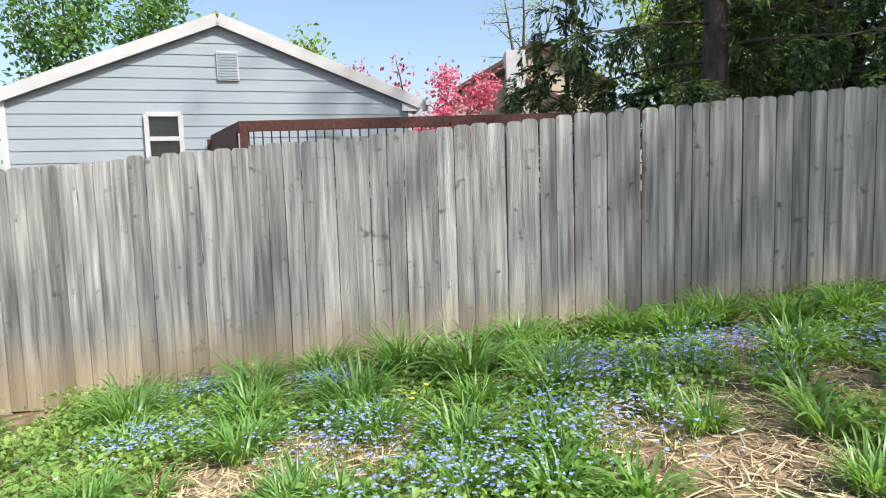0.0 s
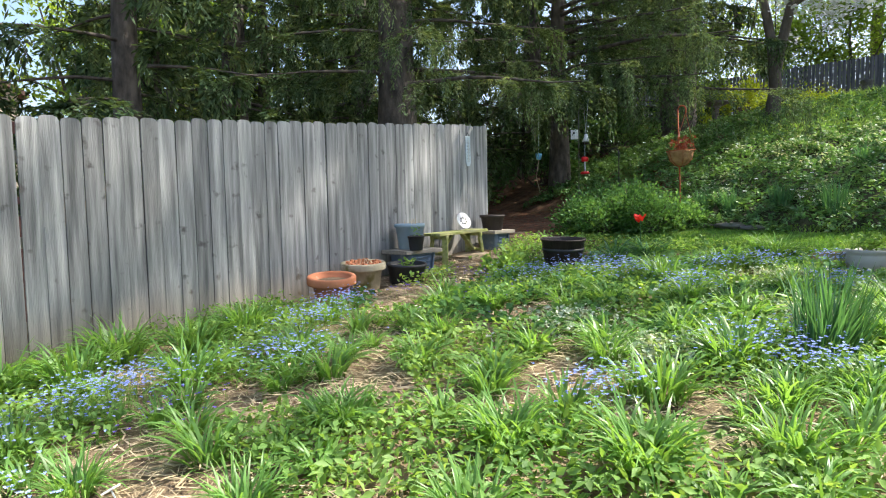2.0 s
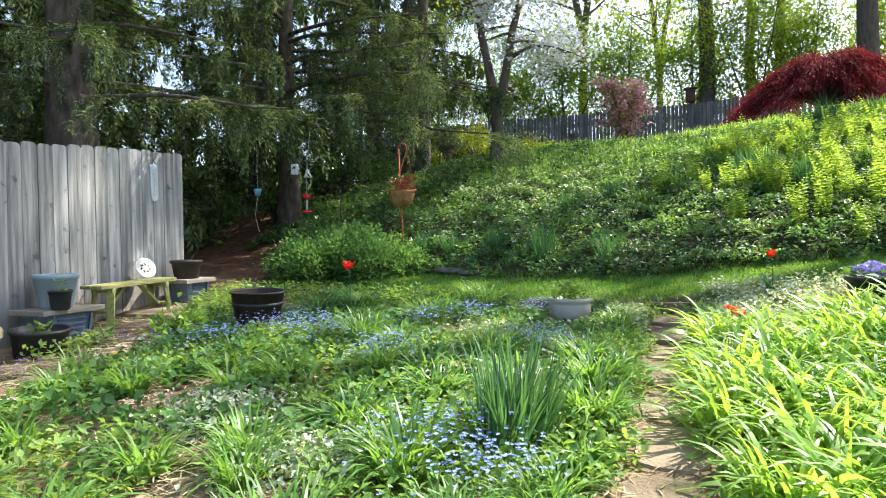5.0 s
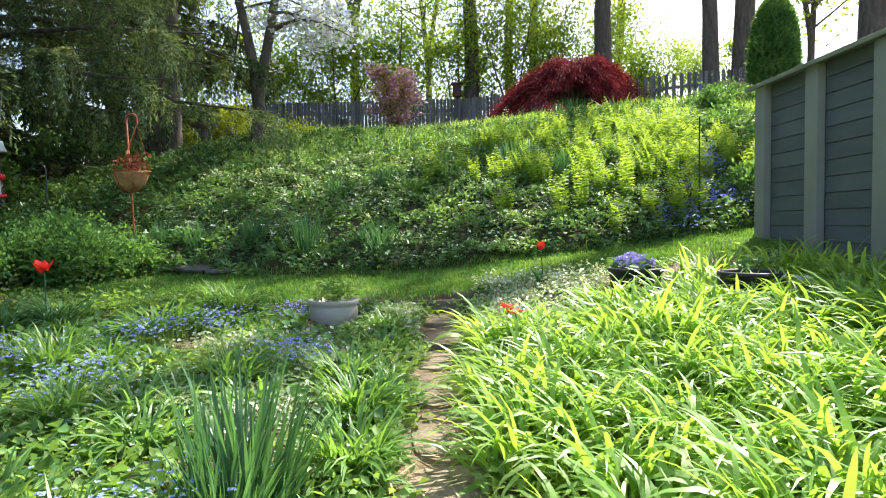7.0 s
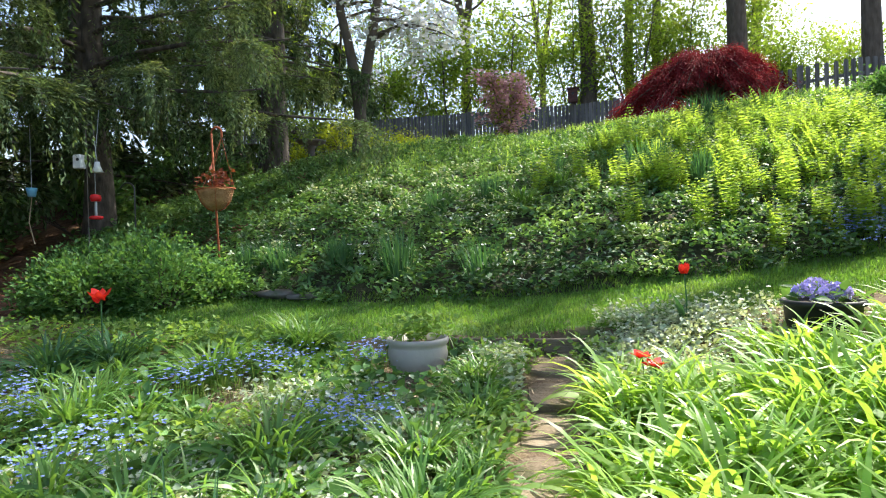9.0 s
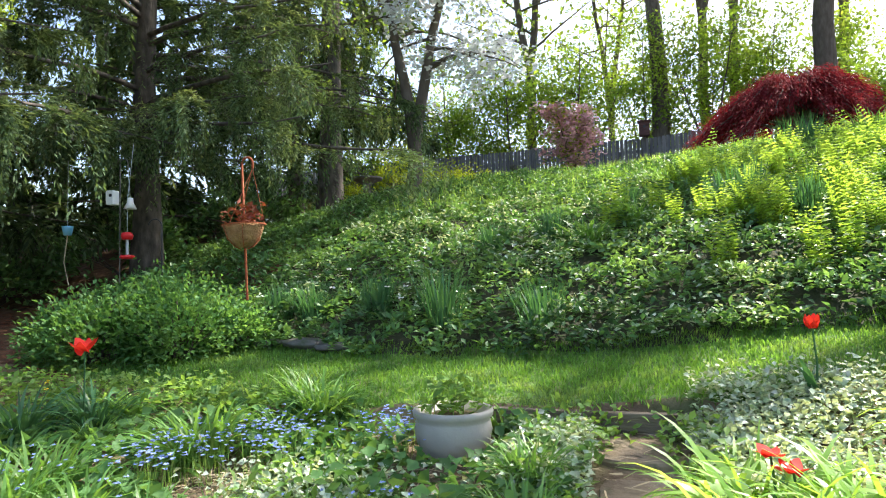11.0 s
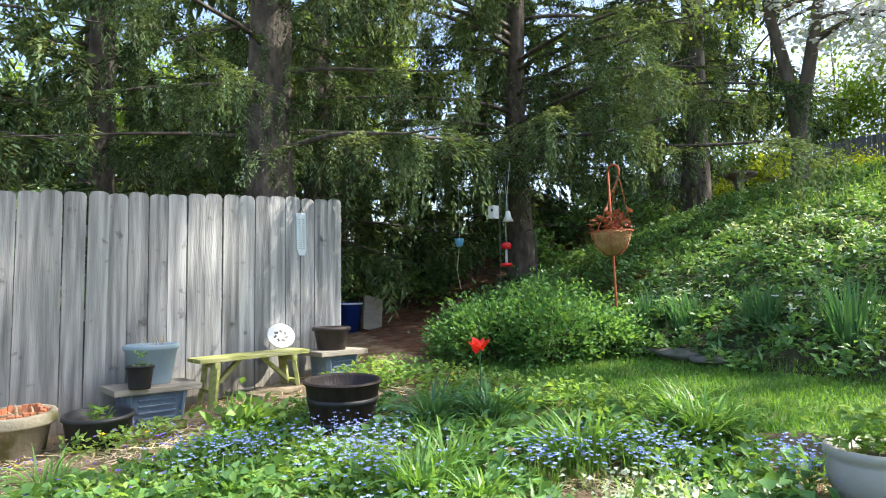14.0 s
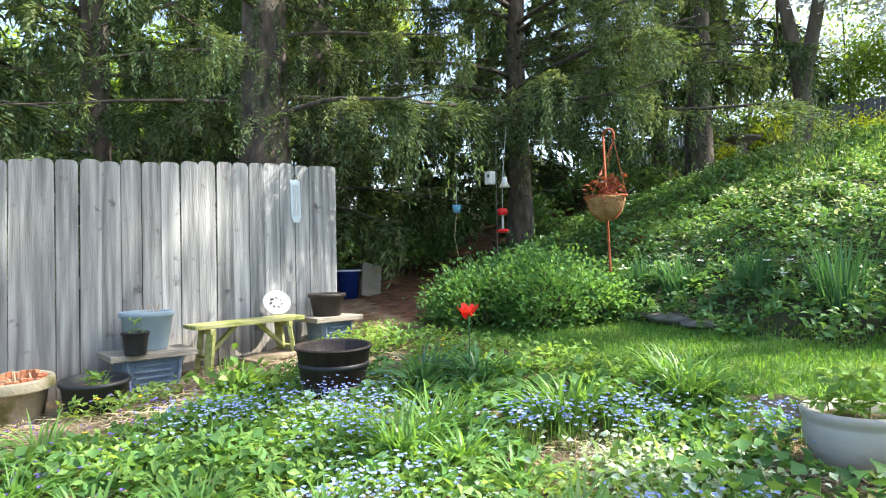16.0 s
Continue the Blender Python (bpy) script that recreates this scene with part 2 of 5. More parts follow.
M["thermo"] = material("pale blue enamel", [(0.55, 0.62, 0.66), (0.64, 0.7, 0.74)], 5, 0.4)
M["dark"] = material("dark opening", [(0.012, 0.013, 0.015), (0.02, 0.02, 0.022)], 3, 0.15, gloss=0.6)
M["deadleaf"] = material("reddish dry leaves", [(0.16, 0.05, 0.03), (0.3, 0.1, 0.06)], 6, 0.8, see=0.2, spread=0.3, island=True)


# ---- builders ----
rng = np.random.default_rng(7)


def mesh_np(name, verts, faces, mat, smooth=False):
    verts, faces = np.asarray(verts, np.float32), np.asarray(faces, np.int32)
    me = bpy.data.meshes.new(name)
    k = faces.shape[1]
    me.vertices.add(len(verts))
    me.vertices.foreach_set("co", verts.ravel())
    me.loops.add(faces.size)
    me.loops.foreach_set("vertex_index", faces.ravel())
    me.polygons.add(len(faces))
    me.polygons.foreach_set("loop_start", np.arange(0, faces.size, k, dtype=np.int32))
    if smooth:
        me.polygons.foreach_set("use_smooth", np.ones(len(faces), dtype=bool))
    me.update(calc_edges=True)
    me.materials.append(mat)
    return me


def join(*pieces):
    v, f, o = [], [], 0
    for a, b in pieces:
        v.append(a)
        f.append(np.asarray(b) + o)
        o += len(a)
    return np.concatenate(v), np.concatenate(f)


def bm_mesh(name, bm, mat, smooth=False):
    me = bpy.data.meshes.new(name)
    bm.to_mesh(me)
    bm.free()
    if smooth:
        me.polygons.foreach_set("use_smooth", np.ones(len(me.polygons), dtype=bool))
    me.materials.append(mat)
    return me


def part(name, data, mat, parent, label="", m=None, smooth=False):
    me = bm_mesh(name, data, mat, smooth) if isinstance(data, bmesh.types.BMesh) else data
    ob = new(name, me)
    ob.parent = parent
    if m is not None:
        ob.matrix_basis = m
    if label:
        ob["label"] = label
    return ob


def thing(name, label, category, m, group="", kind=""):
    ob = new(name)
    ob.empty_display_size = 0.1
    ob.matrix_basis = m
    return tagged(ob, label, category, group, kind)


def box(x, y, z, bevel=0.0, at=(0, 0, 0), taper=1.0, bm=None):
    bm = bm or bmesh.new()
    r = bmesh.ops.create_cube(bm, size=1.0)["verts"]
    for v in r:
        k = taper if v.co.z < 0 else 1.0
        v.co = Vector((v.co.x * x * k + at[0], v.co.y * y * k + at[1], v.co.z * z + at[2]))
    if bevel:
        es = list({e for v in r for e in v.link_edges})
        bmesh.ops.bevel(bm, geom=es, offset=bevel, segments=2, affect="EDGES", profile=0.6)
    return bm


def beam(a, b, w, d, bevel=0.003, bm=None):
    a, b = Vector(a), Vector(b)
    bm = bm or bmesh.new()
    t = bmesh.new()
    box(w, d, (b - a).length, bevel, bm=t)
    q = (b - a).to_track_quat("Z", "Y").to_matrix().to_4x4()
    bmesh.ops.transform(t, matrix=Matrix.Translation((a + b) / 2) @ q, verts=t.verts)
    me = bpy.data.meshes.new("tmp")
    t.to_mesh(me)
    t.free()
    bm.from_mesh(me)
    bpy.data.meshes.remove(me)
    return bm


def lathe(profile, seg=32, bm=None, caps=True):
    """A turned body from (radius, height) pairs."""
    bm = bm or bmesh.new()
    rings = []
    for r, z in profile:
        rings.append([bm.verts.new((r * math.cos(2 * math.pi * i / seg), r * math.sin(2 * math.pi * i / seg), z)) for i in range(seg)])
    for a, b in zip(rings, rings[1:]):
        for i in range(seg):
            bm.faces.new((a[i], a[(i + 1) % seg], b[(i + 1) % seg], b[i]))
    if not caps:
        for i in range(seg):
            a, b = rings[-1], rings[0]
            bm.faces.new((a[i], a[(i + 1) % seg], b[(i + 1) % seg], b[i]))
        return bm
    if profile[0][0] > 0:
        bm.faces.new(list(reversed(rings[0])))
    if profile[-1][0] > 0:
        bm.faces.new(rings[-1])
    return bm


def tube_np(points, radii, seg=7):
    """A tapered tube along points, as arrays."""
    p = np.asarray(points, float)
    n = len(p)
    d = np.gradient(p, axis=0)
    d /= np.linalg.norm(d, axis=1)[:, None] + 1e-9
    up = np.where(np.abs(d[:, 2:3]) > 0.9, np.array([[1.0, 0, 0]]), np.array([[0, 0, 1.0]]))
    a = np.cross(d, up)
    a /= np.linalg.norm(a, axis=1)[:, None] + 1e-9
    b = np.cross(d, a)
    th = np.arange(seg) * 2 * np.pi / seg
    r = np.asarray(radii, float)[:, None, None]
    v = p[:, None] + r * (np.cos(th)[None, :, None] * a[:, None] + np.sin(th)[None, :, None] * b[:, None])
    i = np.arange(n - 1)[:, None] * seg
    j = np.arange(seg)[None]
    f = np.stack([i + j, i + (j + 1) % seg, i + seg + (j + 1) % seg, i + seg + j], -1).reshape(-1, 4)
    return v.reshape(-1, 3), f


def blades(base, az, length, width, lean, droop, seg=4, point=1.0):
    """Strap leaves that rise and arch over; all arguments per leaf."""
    n = len(base)
    t = np.linspace(0, 1, seg + 1)
    tm = (t[1:] + t[:-1]) / 2
    ang = lean[:, None] + droop[:, None] * tm[None] ** 1.3
    st = length[:, None] / seg
    r = np.concatenate([np.zeros((n, 1)), np.cumsum(np.sin(ang) * st, 1)], 1)
    z = np.concatenate([np.zeros((n, 1)), np.cumsum(np.cos(ang) * st, 1)], 1)
    ca, sa = np.cos(az)[:, None], np.sin(az)[:, None]
    c = np.stack([base[:, :1] + r * ca, base[:, 1:2] + r * sa, base[:, 2:] + z], -1)
    w = width[:, None] * (0.55 + 0.45 * np.sin(np.pi * (0.15 + 0.6 * t))[None]) * (1 - (t[None] ** 3) * 0.94 * point) / 2
    s = np.stack([-sa, ca, np.zeros_like(ca)], -1)
    tw = rng.normal(0, 0.35, (n, 1))
    s = s + np.stack([np.zeros_like(tw), np.zeros_like(tw), tw], -1)
    v = np.stack([c - s * w[..., None], c + s * w[..., None]], 2).reshape(-1, 3)
    k = (np.arange(n) * (seg + 1) * 2)[:, None] + np.arange(seg)[None] * 2
    f = np.stack([k, k + 1, k + 3, k + 2], -1).reshape(-1, 4)
    return v, f


def leaves(pos, way, length, width, fold=0.25):
    """Small folded leaves: pos, direction of the tip, length, width."""
    n = len(pos)
    way = way / (np.linalg.norm(way, axis=1)[:, None] + 1e-9)
    up = rng.normal(0, 0.45, (n, 3)) + np.array([0, 0, 1.0])
    side = np.cross(way, up)
    side /= np.linalg.norm(side, axis=1)[:, None] + 1e-9
    nor = np.cross(side, way)
    L, W = length[:, None], width[:, None]
    mid = pos + way * L * 0.5 + nor * W * fold
    v = np.stack([pos, mid - side * W / 2, pos + way * L, mid + side * W / 2], 1).reshape(-1, 3)
    k = np.arange(n)[:, None] * 4
    f = np.concatenate([k + np.array([[0, 1, 2]]), k + np.array([[0, 2, 3]])], 1).reshape(-1, 3)
    return v, f


def U(a, b, n):
    return rng.uniform(a, b, n)


# ---- the lie of the land ----
def smooth01(a, b, t):
    q = np.clip((t - a) / (b - a), 0, 1)
    return q * q * (3 - 2 * q)


def toe(x):
    """Where the bank meets the lawn."""
    return np.interp(x, [-12, -7, -5, -3, -1.5, 1, 4, 8], [9.5, 8.0, 6.9, 6.0, 5.6, 5.75, 6.1, 6.3])


def gz(x, y):
    x, y = np.asarray(x, float), np.asarray(y, float)
    u = np.clip(-x / 5.1, 0, 1)
    yy = np.clip(y, -9, 8)
    low = (1 - u) * (-0.22 + 0.068 * yy) + u * (-0.35 + 0.11 * yy) + 0.13 * np.clip(x - 0.6, 0, 4)
    low = low - 0.25 * smooth01(-5.4, -8, x) * smooth01(6, 3, y)
    lawn = 0.24 + 0.1 * (np.clip(y, 4, 30) - 4.5) + 0.1 * np.clip(x, 0, 5)
    near = smooth01(-1.15, -0.8, x) * smooth01(1.0, 0.55, x)
    k = near * smooth01(4.5, 4.54, y) + (1 - near) * smooth01(4.0, 5.0, y)
    low = low + 0.06 * smooth01(3.5, 4.4, y) * smooth01(-0.6, 0.1, x) * smooth01(1.2, 0.7, x)
    z = low * (1 - k) + lawn * k
    tb = toe(x)
    lawn_t = 0.24 + 0.1 * (np.clip(tb, 4, 30) - 4.5) + 0.1 * np.clip(x, 0, 5)
    s = y - tb
    bank = np.interp(s, [0, 0.25, 1.2, 2.6, 4.6, 7.0, 10, 15, 40], [0, 0.14, 0.60, 1.13, 1.80, 2.40, 2.66, 2.95, 3.2])
    bank = bank * (1 + 0.03 * smooth01(1, 6, x)) * (1 - 0.25 * smooth01(-3, -7, x))
    z = np.where(s > 0, lawn_t + bank, z)
    return z


def on(x, y, dz=0.0):
    return (x, y, float(gz(x, y)) + dz)


gxs = np.concatenate([np.linspace(-160, -14, 24), np.linspace(-13.5, -7.1, 22), np.arange(-7, 5.01, 0.09), np.linspace(5.3, 14, 22), np.linspace(16, 160, 20)])
gys = np.concatenate([np.linspace(-120, -10, 18), np.linspace(-9.5, -4.6, 16), np.arange(-4.5, 4.45, 0.11), np.arange(4.45, 4.62, 0.02), np.arange(4.65, 12.5, 0.11), np.linspace(12.8, 30, 34), np.linspace(34, 200, 20)])
GX, GY = np.meshgrid(gxs, gys, indexing="ij")
bumps = np.vectorize(lambda a, b: noise.noise((a * 1.7, b * 1.7, 0)) * 0.022 + noise.noise((a * 6, b * 6, 3)) * 0.008)
GZ = gz(GX, GY) + bumps(GX, GY)
nx, ny = len(gxs), len(gys)
ii = (np.arange(nx - 1)[:, None] * ny + np.arange(ny - 1)[None]).ravel()
gf = np.stack([ii, ii + ny, ii + ny + 1, ii + 1], -1)
gme = mesh_np("ground", np.stack([GX, GY, GZ], -1).reshape(-1, 3), gf, M["soil"], True)
for name_ in ("needles", "turf", "humus"):
    gme.materials.append(M[name_])
cx = GX[:-1, :-1].ravel()
cy = GY[:-1, :-1].ravel()
under = ((cx < -3.4) & (cy > 4.7) & (cy > 4.7 - (cx + 3.4) * 0.4)) & (cy < 16)
turf = (cy > np.interp(cx, [-4.2, -3.2, -2.2, -1.0, -0.85, 0.9, 1.4, 3.4], [5.2, 4.8, 4.6, 4.55, 4.53, 4.53, 4.72, 4.85])) & (cy < toe(cx)) & (np.abs(cx) < 4.2)
bank_side = (cy >= toe(cx)) & (cy < 30) & (np.abs(cx) < 30)
gme.polygons.foreach_set("material_index", np.where(under, 1, np.where(turf, 2, np.where(bank_side, 3, 0))).astype(np.int32))
ground = tagged(new("ground", gme), "brown garden soil with straw mulch and needle litter", "ground", kind="structure")


# ---- garden fence ----
def dogear(w, h, t, cut, slant=0.0):
    """A board whose top corners are rounded off; the base is at z = 0."""
    bm = bmesh.new()
    pts = [(-w / 2, 0), (w / 2, 0), (w / 2, h - cut), (w / 2 - cut * 0.3, h - cut * 0.3), (w / 2 - cut, h), (-w / 2 + cut, h), (-w / 2 + cut * 0.3, h - cut * 0.3), (-w / 2, h - cut)]
    a = [bm.verts.new((t / 2, y, z)) for y, z in pts]
    b = [bm.verts.new((-t / 2, y, z)) for y, z in pts]
    bm.faces.new(a)
    bm.faces.new(list(reversed(b)))
    for i in range(len(pts)):
        j = (i + 1) % len(pts)
        bm.faces.new((a[j], a[i], b[i], b[j]))
    return bm


FX, PITCH = -5.1, 0.1525
fence = thing("garden_fence", "weathered grey wooden board fence with dog-eared tops", "fence", pose(FX, 0, 0))


def fence_top(y):
    return 1.56 + 0.066 * y


board_meshes = [bm_mesh("board", dogear(PITCH - g, 2.2, 0.019, 0.03 + 0.004 * i), M["fence"]) for i, g in enumerate((0.003, 0.005, 0.008, 0.006))]
frnd = random.Random(3)
yb = 4.75 - PITCH / 2
while yb > -9.5:
    top = fence_top(yb) + frnd.uniform(-0.012, 0.012)
    part("board", board_meshes[frnd.randrange(4)], None, fence, m=pose(-0.01 + frnd.uniform(-0.004, 0.004), yb, top - 2.2, frnd.uniform(-0.25, 0.25), 0, frnd.uniform(-1.2, 1.2)))
    yb -= PITCH
for zoff in (-0.3, -0.95, -1.6):
    part("rail", beam((-0.05, -9.5, fence_top(-9.5) + zoff), (-0.05, 4.74, fence_top(4.74) + zoff), 0.04, 0.09), M["fence"], fence)
for k in range(7):
    y = 4.68 - 2.3 * k
    part("post", box(0.09, 0.09, 2.3, 0.006, (-0.115, y, fence_top(y) - 1.2)), M["fence"], fence)

# ---- path of slabs and timber edging ----
stone_path = thing("pavement", "narrow path of worn sandstone stepping slabs", "path", pose(0, 0, 0), kind="structure")
srnd = random.Random(5)


def slab(w, l, t=0.07):
    bm = bmesh.new()
    pts = []
    for i in range(16):
        a = 2 * math.pi * i / 16
        c, s = math.cos(a), math.sin(a)
        k = 1 / max(abs(c), abs(s))
        k = min(k, 1.22)
        pts.append((c * k * w / 2 * srnd.uniform(0.95, 1.03), s * k * l / 2 * srnd.uniform(0.95, 1.03)))
    top = [bm.verts.new((x * 0.97, y * 0.97, 0)) for x, y in pts]
    mid = [bm.verts.new((x, y, -0.012)) for x, y in pts]
    bot = [bm.verts.new((x, y, -t)) for x, y in pts]
    bm.faces.new(top)
    bm.faces.new(list(reversed(bot)))
    for a, b in ((top, mid), (mid, bot)):
        for i in range(16):
            j = (i + 1) % 16
            bm.faces.new((a[j], a[i], b[i], b[j]))
    return bm


for y0, y1 in ((4.06, 4.46), (3.62, 4.0), (3.12, 3.55), (2.55, 3.04), (2.0, 2.47), (1.4, 1.92), (0.75, 1.33), (0.1, 0.68), (-0.55, 0.02), (-1.2, -0.62), (-1.9, -1.28), (-2.6, -2.0), (-3.3, -2.7), (-4.0, -3.4)):
    y = (y0 + y1) / 2
    x = 0.375 + srnd.uniform(-0.02, 0.02)
    part("slab", slab(0.31 + srnd.uniform(-0.03, 0.03), y1 - y0), M["stone"], stone_path, m=pose(x, y, float(gz(x, y)) + 0.014, 3.6 + srnd.uniform(-1, 1), srnd.uniform(-1.5, 1.5), srnd.uniform(-3, 3)))

edging = thing("lawn_edging", "old brown timber board edging of the lawn", "edging", pose(0, 4.5, 0))
part("board", beam((-0.7, 0.02, 0.19), (0.22, 0.0, 0.185), 0.055, 0.12, 0.01), M["edging"], edging)
part("board", beam((0.225, 0.0, 0.185), (0.95, -0.04, 0.20), 0.055, 0.12, 0.01), M["edging"], edging)

# ---- shed ----
shed = thing("garden_shed", "dark grey resin garden shed with lighter posts", "shed", pose(3.42, 5.5, 0.28))
SH = 1.82
for k in range(5):
    part("post", box(0.07, 0.17, SH, 0.008, (-0.02, -0.085 - k * 0.81, SH / 2 - 0.01 * k)), M["shedpost"], shed)
for k in range(4):
    y0 = -0.17 - k * 0.81
    for j in range(14):
        z = j * 0.13
        bm = box(0.02, 0.64, 0.128, 0.004, (0.03, y0 - 0.32, z + 0.065))
        for v in bm.verts:
            if v.co.z < z + 0.05 and v.co.x < 0.03:
                v.co.x -= 0.008
        part("panel", bm, M["shedwall"], shed)
part("wall", box(0.03, 3.5, SH, 0, (0.06, -1.77, SH / 2)), M["shedwall"], shed)
part("wall", box(2.4, 0.04, SH, 0, (1.25, -0.05, SH / 2)), M["shedwall"], shed)
part("wall", box(2.4, 0.04, SH, 0, (1.25, -3.5, SH / 2)), M["shedwall"], shed)
roofbm = box(1.5, 3.7, 0.035, 0.006)
part("roof", roofbm, M["shedpost"], shed, m=pose(0.62, -1.76, SH + 0.17, 0, -14, 0))
part("roof", box(1.5, 3.7, 0.035, 0.006), M["shedpost"], shed, m=pose(2.05, -1.76, SH + 0.17, 0, 14, 0))

# ---- far garden fence on the upper level ----
farf = thing("boundary_fence", "dark weathered picket fence along the upper boundary", "fence", pose(0, 0, 0))
pick = [bm_mesh("picket", dogear(0.11, 1.8, 0.02, 0.03), M["fencefar"]) for _ in range(2)]


def far_line(x):
    """Place and top of the far fence at x."""
    return float(np.interp(x, [-14, 5, 8, 18], [21.8, 21.5, 18.6, 18.4])), float(np.interp(x, [-14, 1, 6, 8, 12, 18], [5.0, 5.2, 5.5, 5.35, 5.55, 5.7]))


for k in range(190):
    x = -12 + k * (0.125 if k < 130 else 0.16)
    if k >= 130:
        x = -12 + 130 * 0.125 + (k - 130) * 0.17
    y, top = far_line(x)
    part("picket", pick[k % 2], None, farf, m=pose(x, y, top - 1.8 + frnd.uniform(-0.015, 0.015), 0, 0, 90))
for dz in (0.25, 1.4):
    xs = (-12.2, 1, 5, 8, 14.6)
    pts = [far_line(x) for x in xs]
    for i in range(4):
        part("rail", beam((xs[i], pts[i][0] + 0.03, pts[i][1] - 1.8 + dz), (xs[i + 1], pts[i + 1][0] + 0.03, pts[i + 1][1] - 1.8 + dz), 0.04, 0.09), M["fencefar"], farf)
for k in range(12):
    x = -12 + k * 2.4
    y, top = far_line(x)
    part("post", box(0.1, 0.1, 2.6, 0.006, (x, y + 0.09, top - 1.25)), M["fencefar"], farf)

# ---- neighbour's house behind the fence ----
HX = -11.5
A, E_L, E_R, ZA, ZE = -6.62, -10.0, -3.25, 3.84, 2.48
house = thing("neighbour_house", "single-storey house with pale blue-white lap siding", "house", pose(HX, E_R, 0, 0, 0, 15) @ pose(0, -E_R, 0))
ZB = -0.95


def gable_z(y):
    return ZE + (ZA - ZE) * (1 - abs(y - A) / (A - E_L if y < A else E_R - A))


core = bmesh.new()
pts = [(E_L + 0.05, ZB), (E_R - 0.05, ZB), (E_R - 0.05, ZE), (A, ZA - 0.03), (E_L + 0.05, ZE)]
fa = [core.verts.new((-0.03, y, z)) for y, z in pts]
fb = [core.verts.new((-9.0, y, z)) for y, z in pts]
core.faces.new(fa)
core.faces.new(list(reversed(fb)))
for i in range(5):
    j = (i + 1) % 5
    core.faces.new((fa[j], fa[i], fb[i], fb[j]))
part("wall", core, M["siding"], house)
EXPO = 0.2
WY0, WY1, WZ0, WZ1 = -7.86, -7.32, 1.42, 2.24
z = ZB + 0.4
while z < ZA - 0.1:
    def span(zz):
        if zz <= ZE:
            return E_L + 0.02, E_R - 0.02
        q = (zz - ZE) / (ZA - ZE)
        return E_L + (A - E_L) * q, E_R - (E_R - A) * q
    l0, r0 = span(z)
    l1, r1 = span(min(z + EXPO, ZA))
    runs = [(l0, r0, l1, r1)]
    if z + EXPO > WZ0 and z < WZ1:
        runs = [(l0, WY0, l1, WY0), (WY1, r0, WY1, r1)]
    for a0, b0, a1, b1 in runs:
        bm = bmesh.new()
        v = [bm.verts.new(c) for c in ((0.015, a0, z), (0.015, b0, z), (0.004, b1, z + EXPO), (0.004, a1, z + EXPO), (-0.02, a0, z), (-0.02, b0, z))]
        bm.faces.new((v[0], v[1], v[2], v[3]))
        bm.faces.new((v[0], v[4], v[5], v[1]))
        part("siding_board", bm, M["siding"], house)
    z += EXPO
rk = bmesh.new()
for s, e in ((-1, E_L - 0.25), (1, E_R + 0.25)):
    ze = ZE + 0.03 - 0.25 * (ZA - ZE) / 3.55
    beam((0.09, A, ZA + 0.0), (0.09, e, ze), 0.045, 0.2, 0.004, rk)
part("rake_board", rk, M["trim"], house, "grey painted rake board")
rf = bmesh.new()
for e in (E_L - 0.35, E_R + 0.35):
    ze = ZE + 0.06 - 0.35 * (ZA - ZE) / 3.55
    q = [rf.verts.new(c) for c in ((0.08, A, ZA + 0.095), (-9.2, A, ZA + 0.095), (-9.2, e, ze + 0.06), (0.08, e, ze + 0.06))]
    q2 = [rf.verts.new(c.co + Vector((0, 0, -0.05))) for c in q]
    rf.faces.new(q)
    rf.faces.new(list(reversed(q2)))
    for i in range(4):
        rf.faces.new((q[i], q[(i + 1) % 4], q2[(i + 1) % 4], q2[i]))
part("roof", rf, M["roof"], house, "dark shingle roof")
for y in (E_L + 0.04, E_R - 0.04):
    part("corner_board", box(0.05, 0.09, ZE - ZB, 0.004, (0.02, y, (ZE + ZB) / 2)), M["trim"], house)
part("soffit", box(0.06, 0.5, 0.14, 0.004, (0.05, E_R + 0.05, ZE - 0.1)), M["trim"], house)
part("gutter", beam((0.2, E_R + 0.28, ZE - 0.03), (-9, E_R + 0.28, ZE - 0.03), 0.1, 0.1, 0.01), M["trim"], house)
part("downspout", beam((0.1, E_R + 0.25, ZE - 0.08), (0.06, E_R - 0.04, ZE - 0.35), 0.06, 0.06, 0.006), M["trim"], house)
vent = part("gable_vent", box(0.03, 0.36, 0.5, 0.004, (0.03, -6.5, 3.07)), M["trim"], house)
for k in range(10):
    part("slat", beam((0.05, -6.66, 2.86 + k * 0.046), (0.05, -6.34, 2.86 + k * 0.046), 0.012, 0.03, 0.0), M["siding"], vent)
win = part("window", box(0.02, WY1 - WY0 - 0.06, WZ1 - WZ0 - 0.06, 0, (0.0, (WY0 + WY1) / 2, (WZ0 + WZ1) / 2)), M["dark"], house, "dark sash window with white frame")
for a, b in (((0.03, WY0, WZ0), (0.03, WY0, WZ1)), ((0.03, WY1, WZ0), (0.03, WY1, WZ1)), ((0.03, WY0, WZ1), (0.03, WY1, WZ1)), ((0.03, WY0, WZ0), (0.03, WY1, WZ0)), ((0.025, WY0, (WZ0 + WZ1) / 2), (0.025, WY1, (WZ0 + WZ1) / 2))):
    part("frame", beam(a, b, 0.07, 0.075, 0.005), M["trim"], win)

